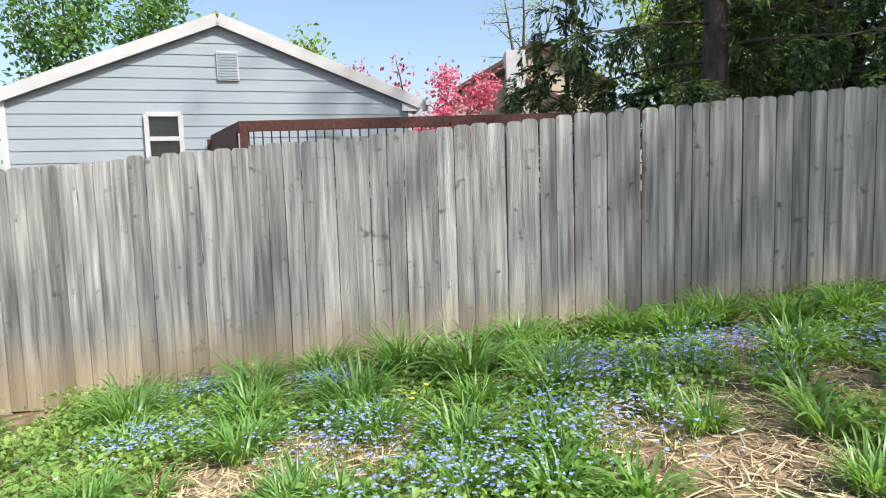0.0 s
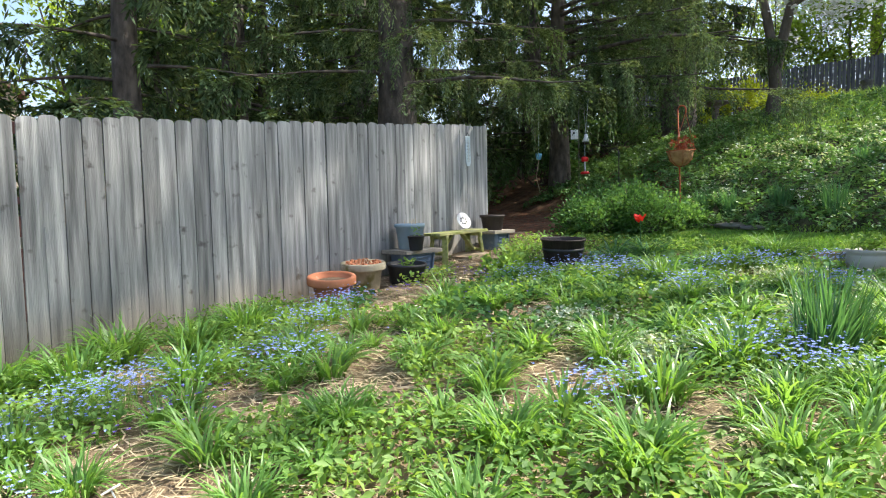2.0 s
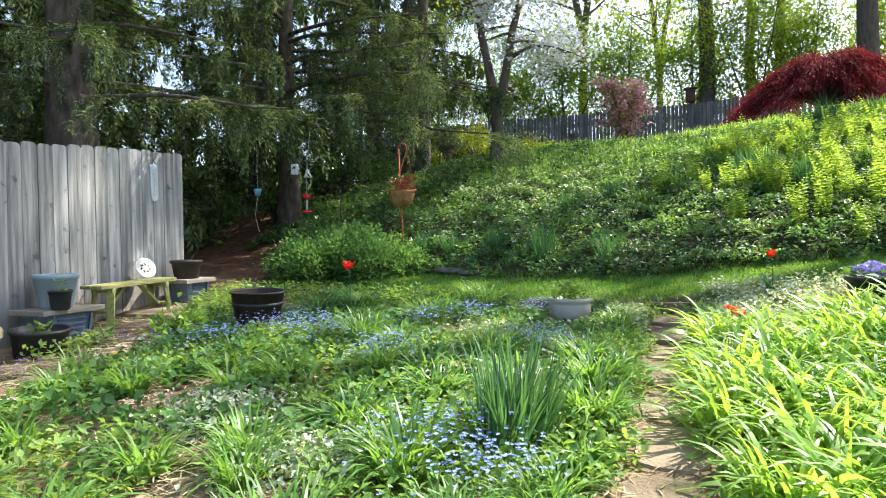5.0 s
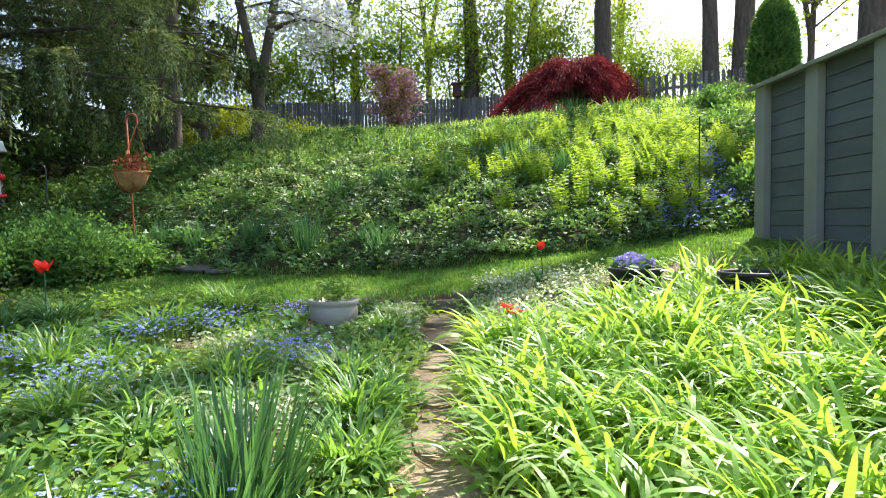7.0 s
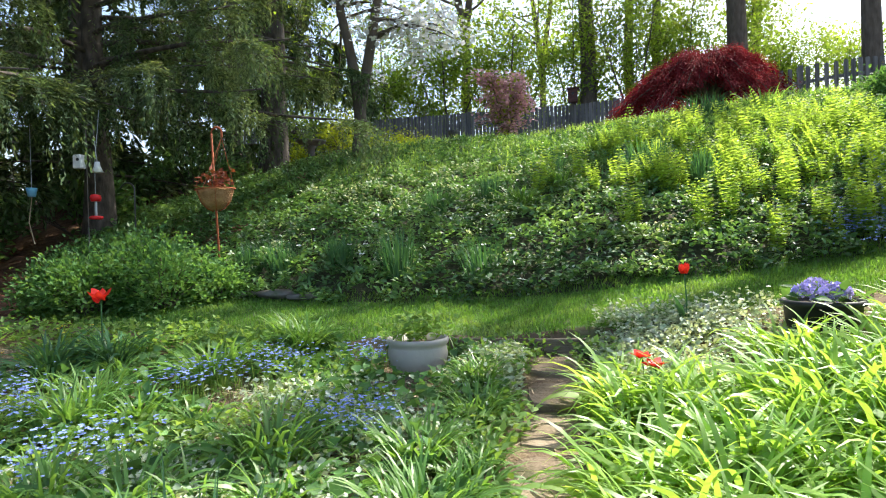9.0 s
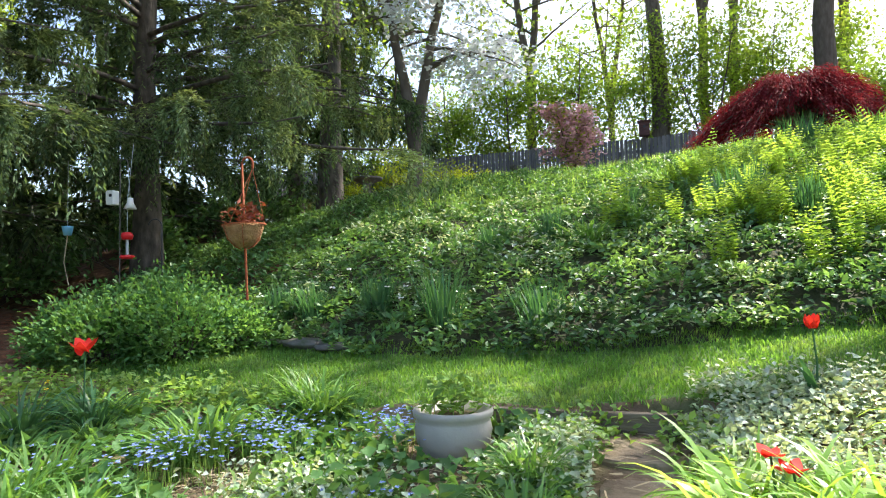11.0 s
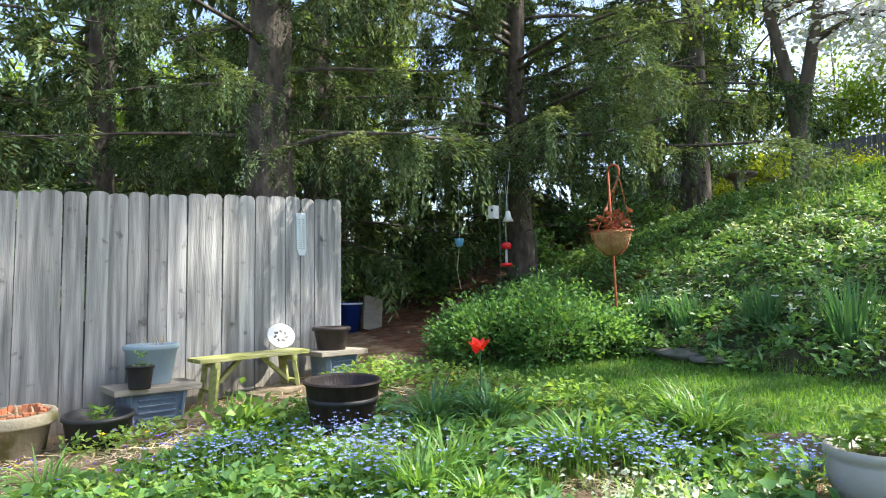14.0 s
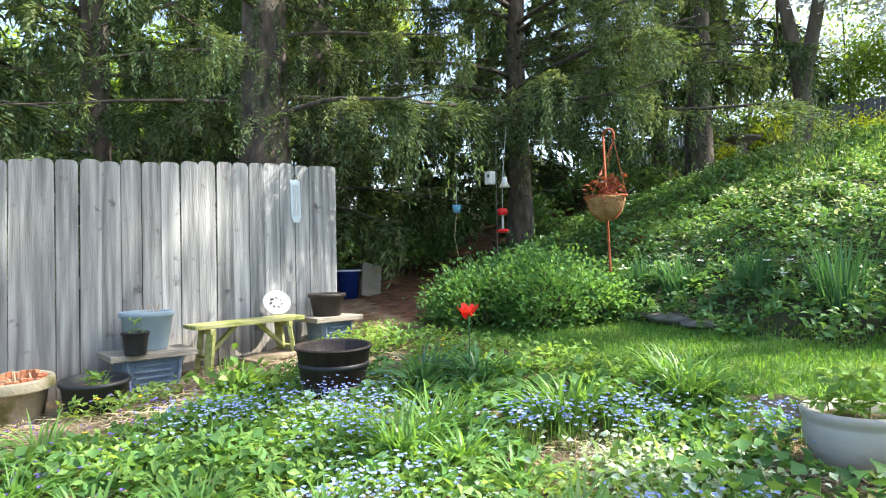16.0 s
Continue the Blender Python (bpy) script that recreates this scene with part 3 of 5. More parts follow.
deck = thing("deck", "dark red-brown timber deck railing with black balusters", "deck", pose(-8.5, -0.17, 0.08))
part("post", box(0.11, 0.11, 2.6, 0.006, (0, -5.38, 0.42)), M["deck"], deck)
part("post", box(0.11, 0.11, 2.6, 0.006, (-1.9, -6.5, 0.42)), M["deck"], deck)
part("post", box(0.11, 0.11, 2.6, 0.006, (0, -2.4, 0.42)), M["deck"], deck)
part("rail", beam((0, -5.45, 1.72), (0, 0.4, 1.70), 0.05, 0.15, 0.006), M["deck"], deck)
part("rail", beam((0, -5.4, 0.85), (0, 0.4, 0.83), 0.05, 0.09, 0.006), M["deck"], deck)
part("rail", beam((0.02, -5.42, 1.72), (-1.95, -6.5, 1.72), 0.05, 0.15, 0.006), M["deck"], deck)
part("deck_floor", box(2.9, 6.0, 0.06, 0.004, (-1.5, -2.6, 0.6)), M["deck"], deck)
part("skirt", box(0.05, 6.0, 1.5, 0.004, (-0.05, -2.6, -0.15)), M["deck"], deck)
part("panel", beam((-0.05, -5.5, 1.25), (-1.9, -6.5, 1.25), 0.03, 0.8, 0.004), M["deck"], deck)
bal = bm_mesh("baluster", lathe([(0.011, 0), (0.011, 0.8)], 8), M["black"])
for k in range(44):
    part("baluster", bal, None, deck, m=pose(0, -5.25 + k * 0.125, 0.88))

tanhouse = thing("tan_house", "two-storey tan house with brown roof far off", "house", pose(-30, -0.9, 0.3))


def gabled(x0, x1, y0, y1, zb, ze, za):
    bm = bmesh.new()
    ym = (y0 + y1) / 2
    pts = [(y0, zb), (y1, zb), (y1, ze), (ym, za), (y0, ze)]
    a = [bm.verts.new((x0, y, z)) for y, z in pts]
    b = [bm.verts.new((x1, y, z)) for y, z in pts]
    bm.faces.new(a)
    bm.faces.new(list(reversed(b)))
    for i in range(5):
        j = (i + 1) % 5
        bm.faces.new((a[j], a[i], b[i], b[j]))
    return bm


def gable_roof(x0, x1, y0, y1, ze, za, over=0.35):
    bm = bmesh.new()
    ym = (y0 + y1) / 2
    sl = (za - ze) / (ym - y0)
    for e, s in ((y0 - over, 1), (y1 + over, 1)):
        beam_z = ze - over * sl
        q = [bm.verts.new(c) for c in ((x0 + over, ym, za + 0.1), (x1 - over, ym, za + 0.1), (x1 - over, e, beam_z + 0.1), (x0 + over, e, beam_z + 0.1))]
        q2 = [bm.verts.new(c.co + Vector((0, 0, -0.22))) for c in q]
        bm.faces.new(q)
        bm.faces.new(list(reversed(q2)))
        for i in range(4):
            bm.faces.new((q[i], q[(i + 1) % 4], q2[(i + 1) % 4], q2[i]))
    return bm


part("wall", gabled(0, -8, -1.3, 4.7, -1, 4.45, 6.1), M["tan"], tanhouse)
part("roof", gable_roof(0, -8, -1.3, 4.7, 4.45, 6.1), M["roof"], tanhouse)
part("wall", gabled(-3, -12, -0.2, 7.5, -1, 5.9, 8.0), M["tan"], tanhouse)
part("roof", gable_roof(-3, -12, -0.2, 7.5, 5.9, 8.0), M["roof"], tanhouse)
part("chimney", box(1.0, 0.9, 8.2, 0.02, (0.4, 2.1, 2.75)), M["trim"], tanhouse, "pale chimney")
for yy, zz in ((0.65, 5.4), (0.6, 3.0), (3.0, 3.0)):
    w = part("window", box(0.06, 0.7, 0.9, 0.01, (-2.98 if zz > 5 else 0.02, yy, zz)), M["dark"], tanhouse)
    part("frame", box(0.05, 0.86, 0.08, 0.005, (-2.96 if zz > 5 else 0.03, yy, zz + 0.48)), M["trim"], w)

nest = thing("nest_box", "small brown wooden nest box on a post at the far fence", "bird house", pose(1.05, 21.35, 4.6))
part("post", box(0.09, 0.09, 2.0, 0.005, (0, 0, -0.2)), M["fencefar"], nest)
part("box", box(0.3, 0.26, 0.42, 0.01, (0, -0.16, 0.8)), M["deck"], nest)
part("roof", box(0.4, 0.36, 0.04, 0.008, (0, -0.16, 1.03)), M["roof"], nest)
part("hole", lathe([(0.04, 0), (0.04, 0.01)], 14), M["black"], nest, m=pose(0, -0.285, 0.86, 90, 0, 0))


# ---- pots, bench and stands along the fence ----
def pot(name, label, category, x, y, z, profile, mat, soil_z, soil_r, tilt=(0, 0), seg=40):
    ob = thing(name, label, category, pose(x, y, z, tilt[0], tilt[1], 0))
    part("body", lathe(profile, seg), mat, ob, smooth=True)
    if soil_r:
        part("soil", lathe([(soil_r, soil_z), (soil_r * 0.5, soil_z + 0.012), (0.001, soil_z + 0.015)], 24), M["soil"], ob, "dark potting soil")
    return ob


def hollow(r0, r1, h, rim, rim_h, wall=0.02, depth=0.1):
    """Profile of a flared pot with a thick rim, open at the top."""
    k = (h - rim_h) / h
    rm = r0 + (r1 - rim - r0) * k
    return [(0.001, 0), (r0 * 0.96, 0), (r0, 0.012), (rm, h - rim_h - 0.006), (r1 - 0.003, h - rim_h), (r1, h - rim_h + 0.012), (r1, h - 0.012), (r1 - 0.008, h), (r1 - rim - wall * 0.2, h), (r1 - rim - wall * 0.6, h - 0.015), (rm - wall, h - depth), (0.001, h - depth)]


terra = pot("terracotta_pot", "wide orange terracotta pot with thick rolled rim, empty", "plant pot", -4.6, 1.47, -0.17, hollow(0.16, 0.245, 0.25, 0.04, 0.075, depth=0.06), M["terracotta"], 0.195, 0.178, (4, 5))
clay = pot("clay_pot", "large mossy weathered clay pot with dry stems", "plant pot", -4.72, 2.0, -0.17, hollow(0.165, 0.245, 0.335, 0.03, 0.075, depth=0.05), M["clay"], 0.295, 0.19, (2, 2))
prnd = random.Random(9)
for k in range(26):
    a = k / 26 * 2 * math.pi
    r = 0.175 + prnd.uniform(-0.02, 0.01)
    part("bark_chunk", beam((r * math.cos(a), r * math.sin(a), 0.29), (r * math.cos(a) * 1.05, r * math.sin(a) * 1.05, 0.335 + prnd.uniform(0, 0.02)), 0.035, 0.03, 0.006), M["terracotta"], clay)
n = 14
v, f = blades(np.stack([U(-0.1, 0.1, n), U(-0.1, 0.1, n), np.full(n, 0.3)], -1), U(0, 6.3, n), U(0.06, 0.15, n), U(0.006, 0.012, n), U(0.2, 0.8, n), U(0.3, 1.2, n), 3)
part("dry_stalk", mesh_np("dry_stalk", v, f, M["straw"]), None, clay)["kind"] = "stuff"
black = pot("black_pot", "black plastic nursery pot with a green seedling", "plant pot", -4.5, 2.44, -0.14, hollow(0.18, 0.225, 0.27, 0.012, 0.03, depth=0.05), M["blackpot"], 0.21, 0.185, (1, 3))
n = 30
v, f = leaves(np.stack([U(-0.05, 0.06, n), U(-0.05, 0.05, n), U(0.2, 0.3, n)], -1), np.stack([rng.normal(0, 1, n), rng.normal(0, 1, n), U(0.1, 1, n)], -1), U(0.06, 0.11, n), U(0.02, 0.045, n))
part("seedling", mesh_np("seedling", v, f, M["weed"]), None, black)["kind"] = "stuff"


def stand(x, y, z, w, d, h, label, turn=0):
    ob = thing("plant_stand", label, "plant stand", pose(x, y, z, 0, 0, turn), "plant stands by the fence")
    part("top", box(d + 0.12, w + 0.18, 0.045, 0.006, (0, 0, h - 0.0225)), M["greywood"], ob, "grey weathered plank top")
    body = box(d, w, h - 0.045, 0.006, (0, 0, (h - 0.045) / 2), 0.88)
    part("body", body, M["bluestand"], ob, "worn blue-grey painted box")
    for s in (-1, 1):
        part("batten", beam((d / 2 * 0.9 + 0.012, s * w * 0.4, 0), (d / 2 + 0.012, s * w * 0.46, h - 0.05), 0.05, 0.018, 0.003), M["bluestand"], ob)
    for k in range(4):
        zz = 0.05 + k * (h - 0.1) / 4
        part("slat", beam((d / 2 * (0.91 + 0.02 * k) + 0.006, -w * 0.3, zz), (d / 2 * (0.91 + 0.02 * k) + 0.006, w * 0.3, zz), 0.035, 0.012, 0.002), M["bluestand"], ob)
    return ob


stand(-4.82, 2.87, -0.04, 0.44, 0.3, 0.285, "low blue-grey plant stand with weathered plank top")
stand(-4.8, 4.47, 0.1, 0.34, 0.26, 0.30, "small blue-grey plant stand under a dark planter", 4)
bp = pot("blue_planter", "faded grey-blue plastic planter on a stand", "plant pot", -4.86, 2.88, 0.245, hollow(0.15, 0.205, 0.30, 0.012, 0.04, depth=0.05), M["bluepot"], 0.25, 0.18)
bp.scale = (0.8, 1, 1)
n = 16
v, f = blades(np.stack([U(-0.1, 0.1, n), U(-0.12, 0.12, n), np.full(n, 0.25)], -1), U(0, 6.3, n), U(0.08, 0.16, n), U(0.004, 0.008, n), U(0, 0.4, n), U(0, 0.5, n), 3)
part("dry_stalk", mesh_np("dry_stalk", v, f, M["straw"]), None, bp)["kind"] = "stuff"
sp = pot("small_black_pot", "small black plastic pot with sprouts beside the planter", "plant pot", -4.62, 2.73, 0.245, hollow(0.075, 0.1, 0.17, 0.008, 0.02, depth=0.03), M["blackpot"], 0.145, 0.088, seg=28)
n = 22
v, f = leaves(np.stack([U(-0.04, 0.04, n), U(-0.04, 0.04, n), U(0.15, 0.27, n)], -1), np.stack([rng.normal(0, 1, n), rng.normal(0, 1, n), U(0.2, 1, n)], -1), U(0.03, 0.06, n), U(0.012, 0.025, n))
part("sprouts", mesh_np("sprouts", v, f, M["weed"]), None, sp)["kind"] = "stuff"
pot("dark_planter", "dark brown round planter on a plant stand", "plant pot", -4.8, 4.45, 0.40, hollow(0.13, 0.178, 0.21, 0.015, 0.035, depth=0.05), M["barrel"], 0.165, 0.155)

barrel = pot("barrel_planter", "dark brown half-barrel planter, nearly empty", "planter", -3.16, 3.52, 0.015, hollow(0.185, 0.25, 0.36, 0.014, 0.02, depth=0.14), M["barrel"], 0.22, 0.21, (1, 2), 48)
for zz, rr in ((0.1, 0.2), (0.24, 0.224)):
    part("hoop", lathe([(rr - 0.012, zz - 0.018), (rr - 0.002, zz - 0.018), (rr + 0.004, zz + 0.018), (rr - 0.006, zz + 0.018)], 48, caps=False), M["blackpot"], barrel, "black hoop", smooth=True)

bench = thing("garden_bench", "mossy greenish wooden bench with trestle legs", "bench", pose(-4.78, 3.66, 0.0, 1.2, 0, 0))
for k in range(2):
    part("seat_board", box(0.135, 0.96, 0.034, 0.006, (-0.07 + 0.141 * k, 0, 0.405 + 0.002 * k)), M["mosswood"], bench)
for s in (-1, 1):
    y = s * 0.34
    for q in (-1, 1):
        part("leg", beam((q * 0.13, y + s * 0.05, -0.02), (q * 0.10, y, 0.39), 0.07, 0.035, 0.004), M["mosswood"], bench)
    part("crosspiece", beam((-0.14, y, 0.365), (0.14, y, 0.365), 0.04, 0.045, 0.004), M["mosswood"], bench)
    part("brace", beam((0.0, y, 0.16), (0.0, y - s * 0.24, 0.385), 0.06, 0.03, 0.004), M["mosswood"], bench)
    part("stretcher", beam((-0.12, y + s * 0.025, 0.16), (0.12, y + s * 0.025, 0.16), 0.05, 0.03, 0.004), M["mosswood"], bench)

for k, (dx, dy, w, l, r) in enumerate(((0.0, 0.0, 0.3, 0.42, 8), (0.05, -0.1, 0.22, 0.3, -20))):
    sl = tagged(new("paving_slab", bm_mesh("paving_slab", box(w, l, 0.03, 0.006), M["stone"])), "flat brown stone slab lying under the bench", "slab", "slabs under the bench")
    sl.matrix_basis = pose(-4.7 + dx, 3.82 + dy, 0.10 - 0.035 * k, 5, 0, r)

plate = thing("ceramic_plate", "white oval ceramic plate with raised pattern leaning on the fence", "plate", pose(-4.93, 4.02, 0.435, 0, 68, 0))
pb = lathe([(0.001, 0.0), (0.07, 0.0), (0.10, 0.008), (0.115, 0.014), (0.112, 0.02), (0.098, 0.014), (0.068, 0.008), (0.001, 0.008)], 40)
dish = part("dish", pb, M["plate"], plate, m=pose(-0.11, 0, 0.0), smooth=True)
dish.scale = (1.0, 1.18, 1)
mot = bmesh.new()
for k in range(7):
    a = k * 0.9
    beam((-0.11 + 0.035 * math.cos(a), 0.045 * math.sin(a), 0.011), (-0.11 + 0.055 * math.cos(a + 0.5), 0.07 * math.sin(a + 0.5), 0.011), 0.02, 0.006, 0.002, mot)
part("pattern", mot, M["rock"], plate, "grey raised pattern")

thermo = thing("thermometer", "narrow pale blue thermometer plate hung on the fence", "thermometer", pose(-5.085, 4.29, 1.49, 1.5, 0, 0))
tb = bmesh.new()
pts = [(-0.05, -0.15), (-0.03, -0.205), (0.03, -0.205), (0.05, -0.15), (0.05, 0.19), (0.03, 0.205), (-0.03, 0.205), (-0.05, 0.19)]
a = [tb.verts.new((0.006, y, z)) for y, z in pts]
b = [tb.verts.new((-0.006, y, z)) for y, z in pts]
tb.faces.new(a)
tb.faces.new(list(reversed(b)))
for i in range(8):
    tb.faces.new((a[(i + 1) % 8], a[i], b[i], b[(i + 1) % 8]))
part("plate", tb, M["thermo"], thermo)
part("glass_tube", lathe([(0.006, -0.15), (0.006, 0.15)], 8), M["whiteplastic"], thermo, m=pose(0.01, 0, 0))
tk = bmesh.new()
for k in range(15):
    beam((0.008, -0.03, -0.14 + k * 0.02), (0.008, -0.012, -0.14 + k * 0.02), 0.003, 0.003, 0, tk)
    beam((0.008, 0.012, -0.14 + k * 0.02), (0.008, 0.03, -0.14 + k * 0.02), 0.003, 0.003, 0, tk)
part("scale_marks", tk, M["black"], thermo)
part("hanger", beam((0.004, -0.03, 0.2), (0.004, 0.0, 0.25), 0.005, 0.005, 0, beam((0.004, 0.03, 0.2), (0.004, 0.0, 0.25), 0.005, 0.005, 0)), M["black"], thermo)

bn = thing("blue_bin", "blue plastic bin with open top by the fence end", "bin", pose(-6.95, 6.05, float(gz(-6.95, 6.05))))
part("body", lathe([(0.001, 0), (0.14, 0), (0.17, 0.36), (0.185, 0.365), (0.185, 0.40), (0.165, 0.40), (0.14, 0.02), (0.001, 0.02)], 32), M["bluebin"], bn, smooth=True)
part("rim", lathe([(0.178, 0.37), (0.192, 0.375), (0.192, 0.392), (0.178, 0.396)], 32, caps=False), M["whiteplastic"], bn)
bd = tagged(new("paving_board", bm_mesh("paving_board", box(0.03, 0.34, 0.46, 0.005), M["greywood"])), "grey flat board leaning beside the blue bin", "board")
bd.matrix_basis = pose(-6.8, 6.34, float(gz(-6.8, 6.34)) + 0.21, -12, -8, 10)

# ---- white pot at the lawn edge, tubs by the shed ----
wp = pot("white_pot", "off-white round glazed pot with a leafy plant", "plant pot", -0.44, 4.2, 0.055, [(0.001, 0), (0.10, 0), (0.125, 0.02), (0.17, 0.09), (0.183, 0.15), (0.176, 0.19), (0.172, 0.2), (0.187, 0.215), (0.19, 0.232), (0.185, 0.245), (0.165, 0.245), (0.155, 0.21), (0.001, 0.2)], M["whitepot"], 0.205, 0.155)
n = 240
st = np.stack([rng.normal(0, 0.1, n), rng.normal(0, 0.09, n), U(0.22, 0.38, n)], -1)
v, f = leaves(st, np.stack([rng.normal(0, 1, n), rng.normal(0, 1, n), U(-0.1, 0.7, n)], -1), U(0.035, 0.07, n), U(0.02, 0.04, n))
part("foliage", mesh_np("foliage", v, f, M["weed"]), None, wp, "light green lobed leaves")["kind"] = "stuff"
n = 14
v, f = blades(np.stack([U(-0.08, 0.08, n), U(-0.08, 0.08, n), np.full(n, 0.2)], -1), U(0, 6.3, n), U(0.12, 0.2, n), np.full(n, 0.006), U(0, 0.5, n), U(0, 0.6, n), 3)
part("stems", mesh_np("stems", v, f, M["weed"]), None, wp)["kind"] = "stuff"

tub1 = pot("hydrangea_tub", "black tub with lavender blue hydrangea flowers", "plant pot", 1.86, 4.33, 0.25, hollow(0.17, 0.215, 0.25, 0.015, 0.03, depth=0.04), M["blackpot"], 0.22, 0.19)
for k, (dx, dy, dz, r) in enumerate(((-0.09, 0, 0.28, 0.065), (0.05, -0.06, 0.285, 0.07), (0.1, 0.06, 0.28, 0.062), (0.0, 0.09, 0.305, 0.066), (-0.03, -0.1, 0.265, 0.06))):
    n = 150
    d = rng.normal(0, 1, (n, 3))
    d /= np.linalg.norm(d, axis=1)[:, None]
    d[:, 2] = np.abs(d[:, 2]) * 0.9 - 0.15
    side = np.cross(d, rng.normal(0, 1, (n, 3)))
    v, f = leaves(d * r, side + d * 0.3, U(0.022, 0.032, n), U(0.018, 0.026, n), 0.1)
    part("flower_head", mesh_np("flower_head", v, f, M["hydrangea"]), None, tub1, m=pose(dx, dy, dz))["kind"] = "stuff"
n = 40
v, f = leaves(np.stack([rng.normal(0, 0.1, n), rng.normal(0, 0.1, n), U(0.22, 0.3, n)], -1), np.stack([rng.normal(0, 1, n), rng.normal(0, 1, n), U(0, 0.6, n)], -1), U(0.07, 0.12, n), U(0.04, 0.06, n))
part("foliage", mesh_np("foliage", v, f, M["peony"]), None, tub1)["kind"] = "stuff"
tub2 = pot("black_tub", "black tub with a small pale plant beside the shed", "plant pot", 2.46, 3.72, 0.25, hollow(0.18, 0.225, 0.26, 0.015, 0.03, depth=0.04), M["blackpot"], 0.23, 0.2)
n = 40
v, f = leaves(np.stack([rng.normal(0, 0.05, n), rng.normal(0, 0.05, n), U(0.24, 0.36, n)], -1), np.stack([rng.normal(0, 1, n), rng.normal(0, 1, n), U(0.2, 1, n)], -1), U(0.03, 0.06, n), U(0.015, 0.03, n))
part("foliage", mesh_np("foliage", v, f, M["daff"]), None, tub2)["kind"] = "stuff"
pipe = tagged(new("white_pipe", bm_mesh("white_pipe", beam((2.75, 3.75, 0.46), (3.2, 3.35, 0.42), 0.035, 0.035, 0.01), M["whiteplastic"])), "short white plastic pipe beside the black tub", "pipe")


# ---- hooks, basket and feeders ----
def rod(points, r, name, mat, parent, label="", seg=8):
    v, f = tube_np(points, [r] * len(points), seg)
    return part(name, mesh_np(name, v, f, mat, True), None, parent, label)


def arc(c, r, a0, a1, n=10, axis="x"):
    out = []
    for k in range(n + 1):
        a = radians(a0 + (a1 - a0) * k / n)
        out.append((c[0] + r * math.cos(a), c[1], c[2] + r * math.sin(a)))
    return out


hb = thing("hanging_basket_hook", "rusty red iron crook with coconut fibre hanging basket", "hanging basket", pose(-2.86, 6.2, 0.44, 0, -2.2, 0))
rod([(0, 0, 0), (0, 0, 0.9), (0, 0, 1.55)] + arc((0.055, 0, 1.55), 0.055, 180, 0) + [(0.108, 0, 1.5)], 0.011, "crook", M["rust"], hb, "rusty red crook pole")
bowl = part("basket", lathe([(0.001, 0.78), (0.08, 0.80), (0.14, 0.86), (0.175, 0.96), (0.18, 0.985), (0.165, 0.985), (0.13, 0.9), (0.001, 0.88)], 36), M["coco"], hb, "brown coconut fibre bowl", smooth=True)
bowl.matrix_basis = pose(0.06, -0.1, 0)
bowl.scale = (0.98, 0.98, 1)
for k in range(6):
    a = k * math.pi / 3
    rod([(0.06 + rr * math.cos(a), -0.1 + rr * math.sin(a), z) for rr, z in ((0.03, 0.775), (0.09, 0.8), (0.15, 0.86), (0.184, 0.97))], 0.004, "wire", M["rust"], hb)
part("ring", lathe([(0.181, 0.982), (0.19, 0.982), (0.19, 0.993), (0.181, 0.993)], 36, caps=False), M["rust"], hb, m=pose(0.06, -0.1, 0))
for k in range(3):
    a = k * 2.09 + 0.4
    rod([(0.06 + 0.18 * math.cos(a), -0.1 + 0.18 * math.sin(a), 0.985), (0.106, 0, 1.5)], 0.003, "chain", M["rust"], hb)
n = 90
v, f = leaves(np.stack([0.06 + rng.normal(0, 0.08, n), -0.1 + rng.normal(0, 0.08, n), U(0.98, 1.16, n)], -1), np.stack([rng.normal(0, 1, n), rng.normal(0, 1, n), U(0.0, 0.9, n)], -1), U(0.04, 0.09, n), U(0.03, 0.06, n))
part("foliage", mesh_np("foliage", v, f, M["deadleaf"]), None, hb, "reddish brown withered leaves")["kind"] = "stuff"

sh = thing("shepherd_hook", "thin black iron shepherd's hook among the peonies", "garden hook", pose(-3.78, 6.2, float(gz(-3.78, 6.2)) - 0.05))
rod([(0, 0, 0), (0, 0, 0.85), (0, 0, 1.1)] + arc((-0.08, 0, 1.1), 0.08, 0, 160), 0.007, "crook", M["black"], sh)
fe = thing("feeder_hook", "thin metal crook with bird feeder box and white bell", "bird feeder", pose(-4.68, 6.64, float(gz(-4.62, 6.64)) - 0.05))
zf = float(gz(-4.62, 6.64)) - 0.05
rod([(0.0, 0, 0), (0, 0, 1.2), (0, 0, 2.2 - zf)] + arc((0.05, 0, 2.2 - zf), 0.05, 180, 0) + [(0.1, 0, 2.12 - zf)], 0.005, "crook", M["rock"], fe)
bx = part("feeder_box", box(0.09, 0.09, 0.15, 0.008, (-0.05, -0.05, 1.84 - zf)), M["whiteplastic"], fe, "grey white feeder box")
part("hole", lathe([(0.018, 0), (0.018, 0.004)], 12), M["black"], bx, m=pose(-0.03, -0.098, 1.86 - zf, 90, 0, 0))
part("bell", lathe([(0.001, 0.12), (0.025, 0.115), (0.035, 0.06), (0.065, 0.0), (0.055, 0.0), (0.03, 0.05), (0.001, 0.1)], 24), M["whiteplastic"], fe, "white bell", m=pose(0.13, 0, 1.72 - zf), smooth=True)
rod([(0.13, 0, 1.84 - zf), (0.1, 0, 2.12 - zf)], 0.003, "wire", M["zinc"], fe)
rf_ = thing("hummingbird_feeder", "red plastic two-tier feeder hanging on a wire", "bird feeder", pose(-4.55, 6.6, 1.2))
part("tray", lathe([(0.001, 0), (0.06, 0.0), (0.075, 0.02), (0.06, 0.04), (0.001, 0.045)], 24), M["redplastic"], rf_, smooth=True)
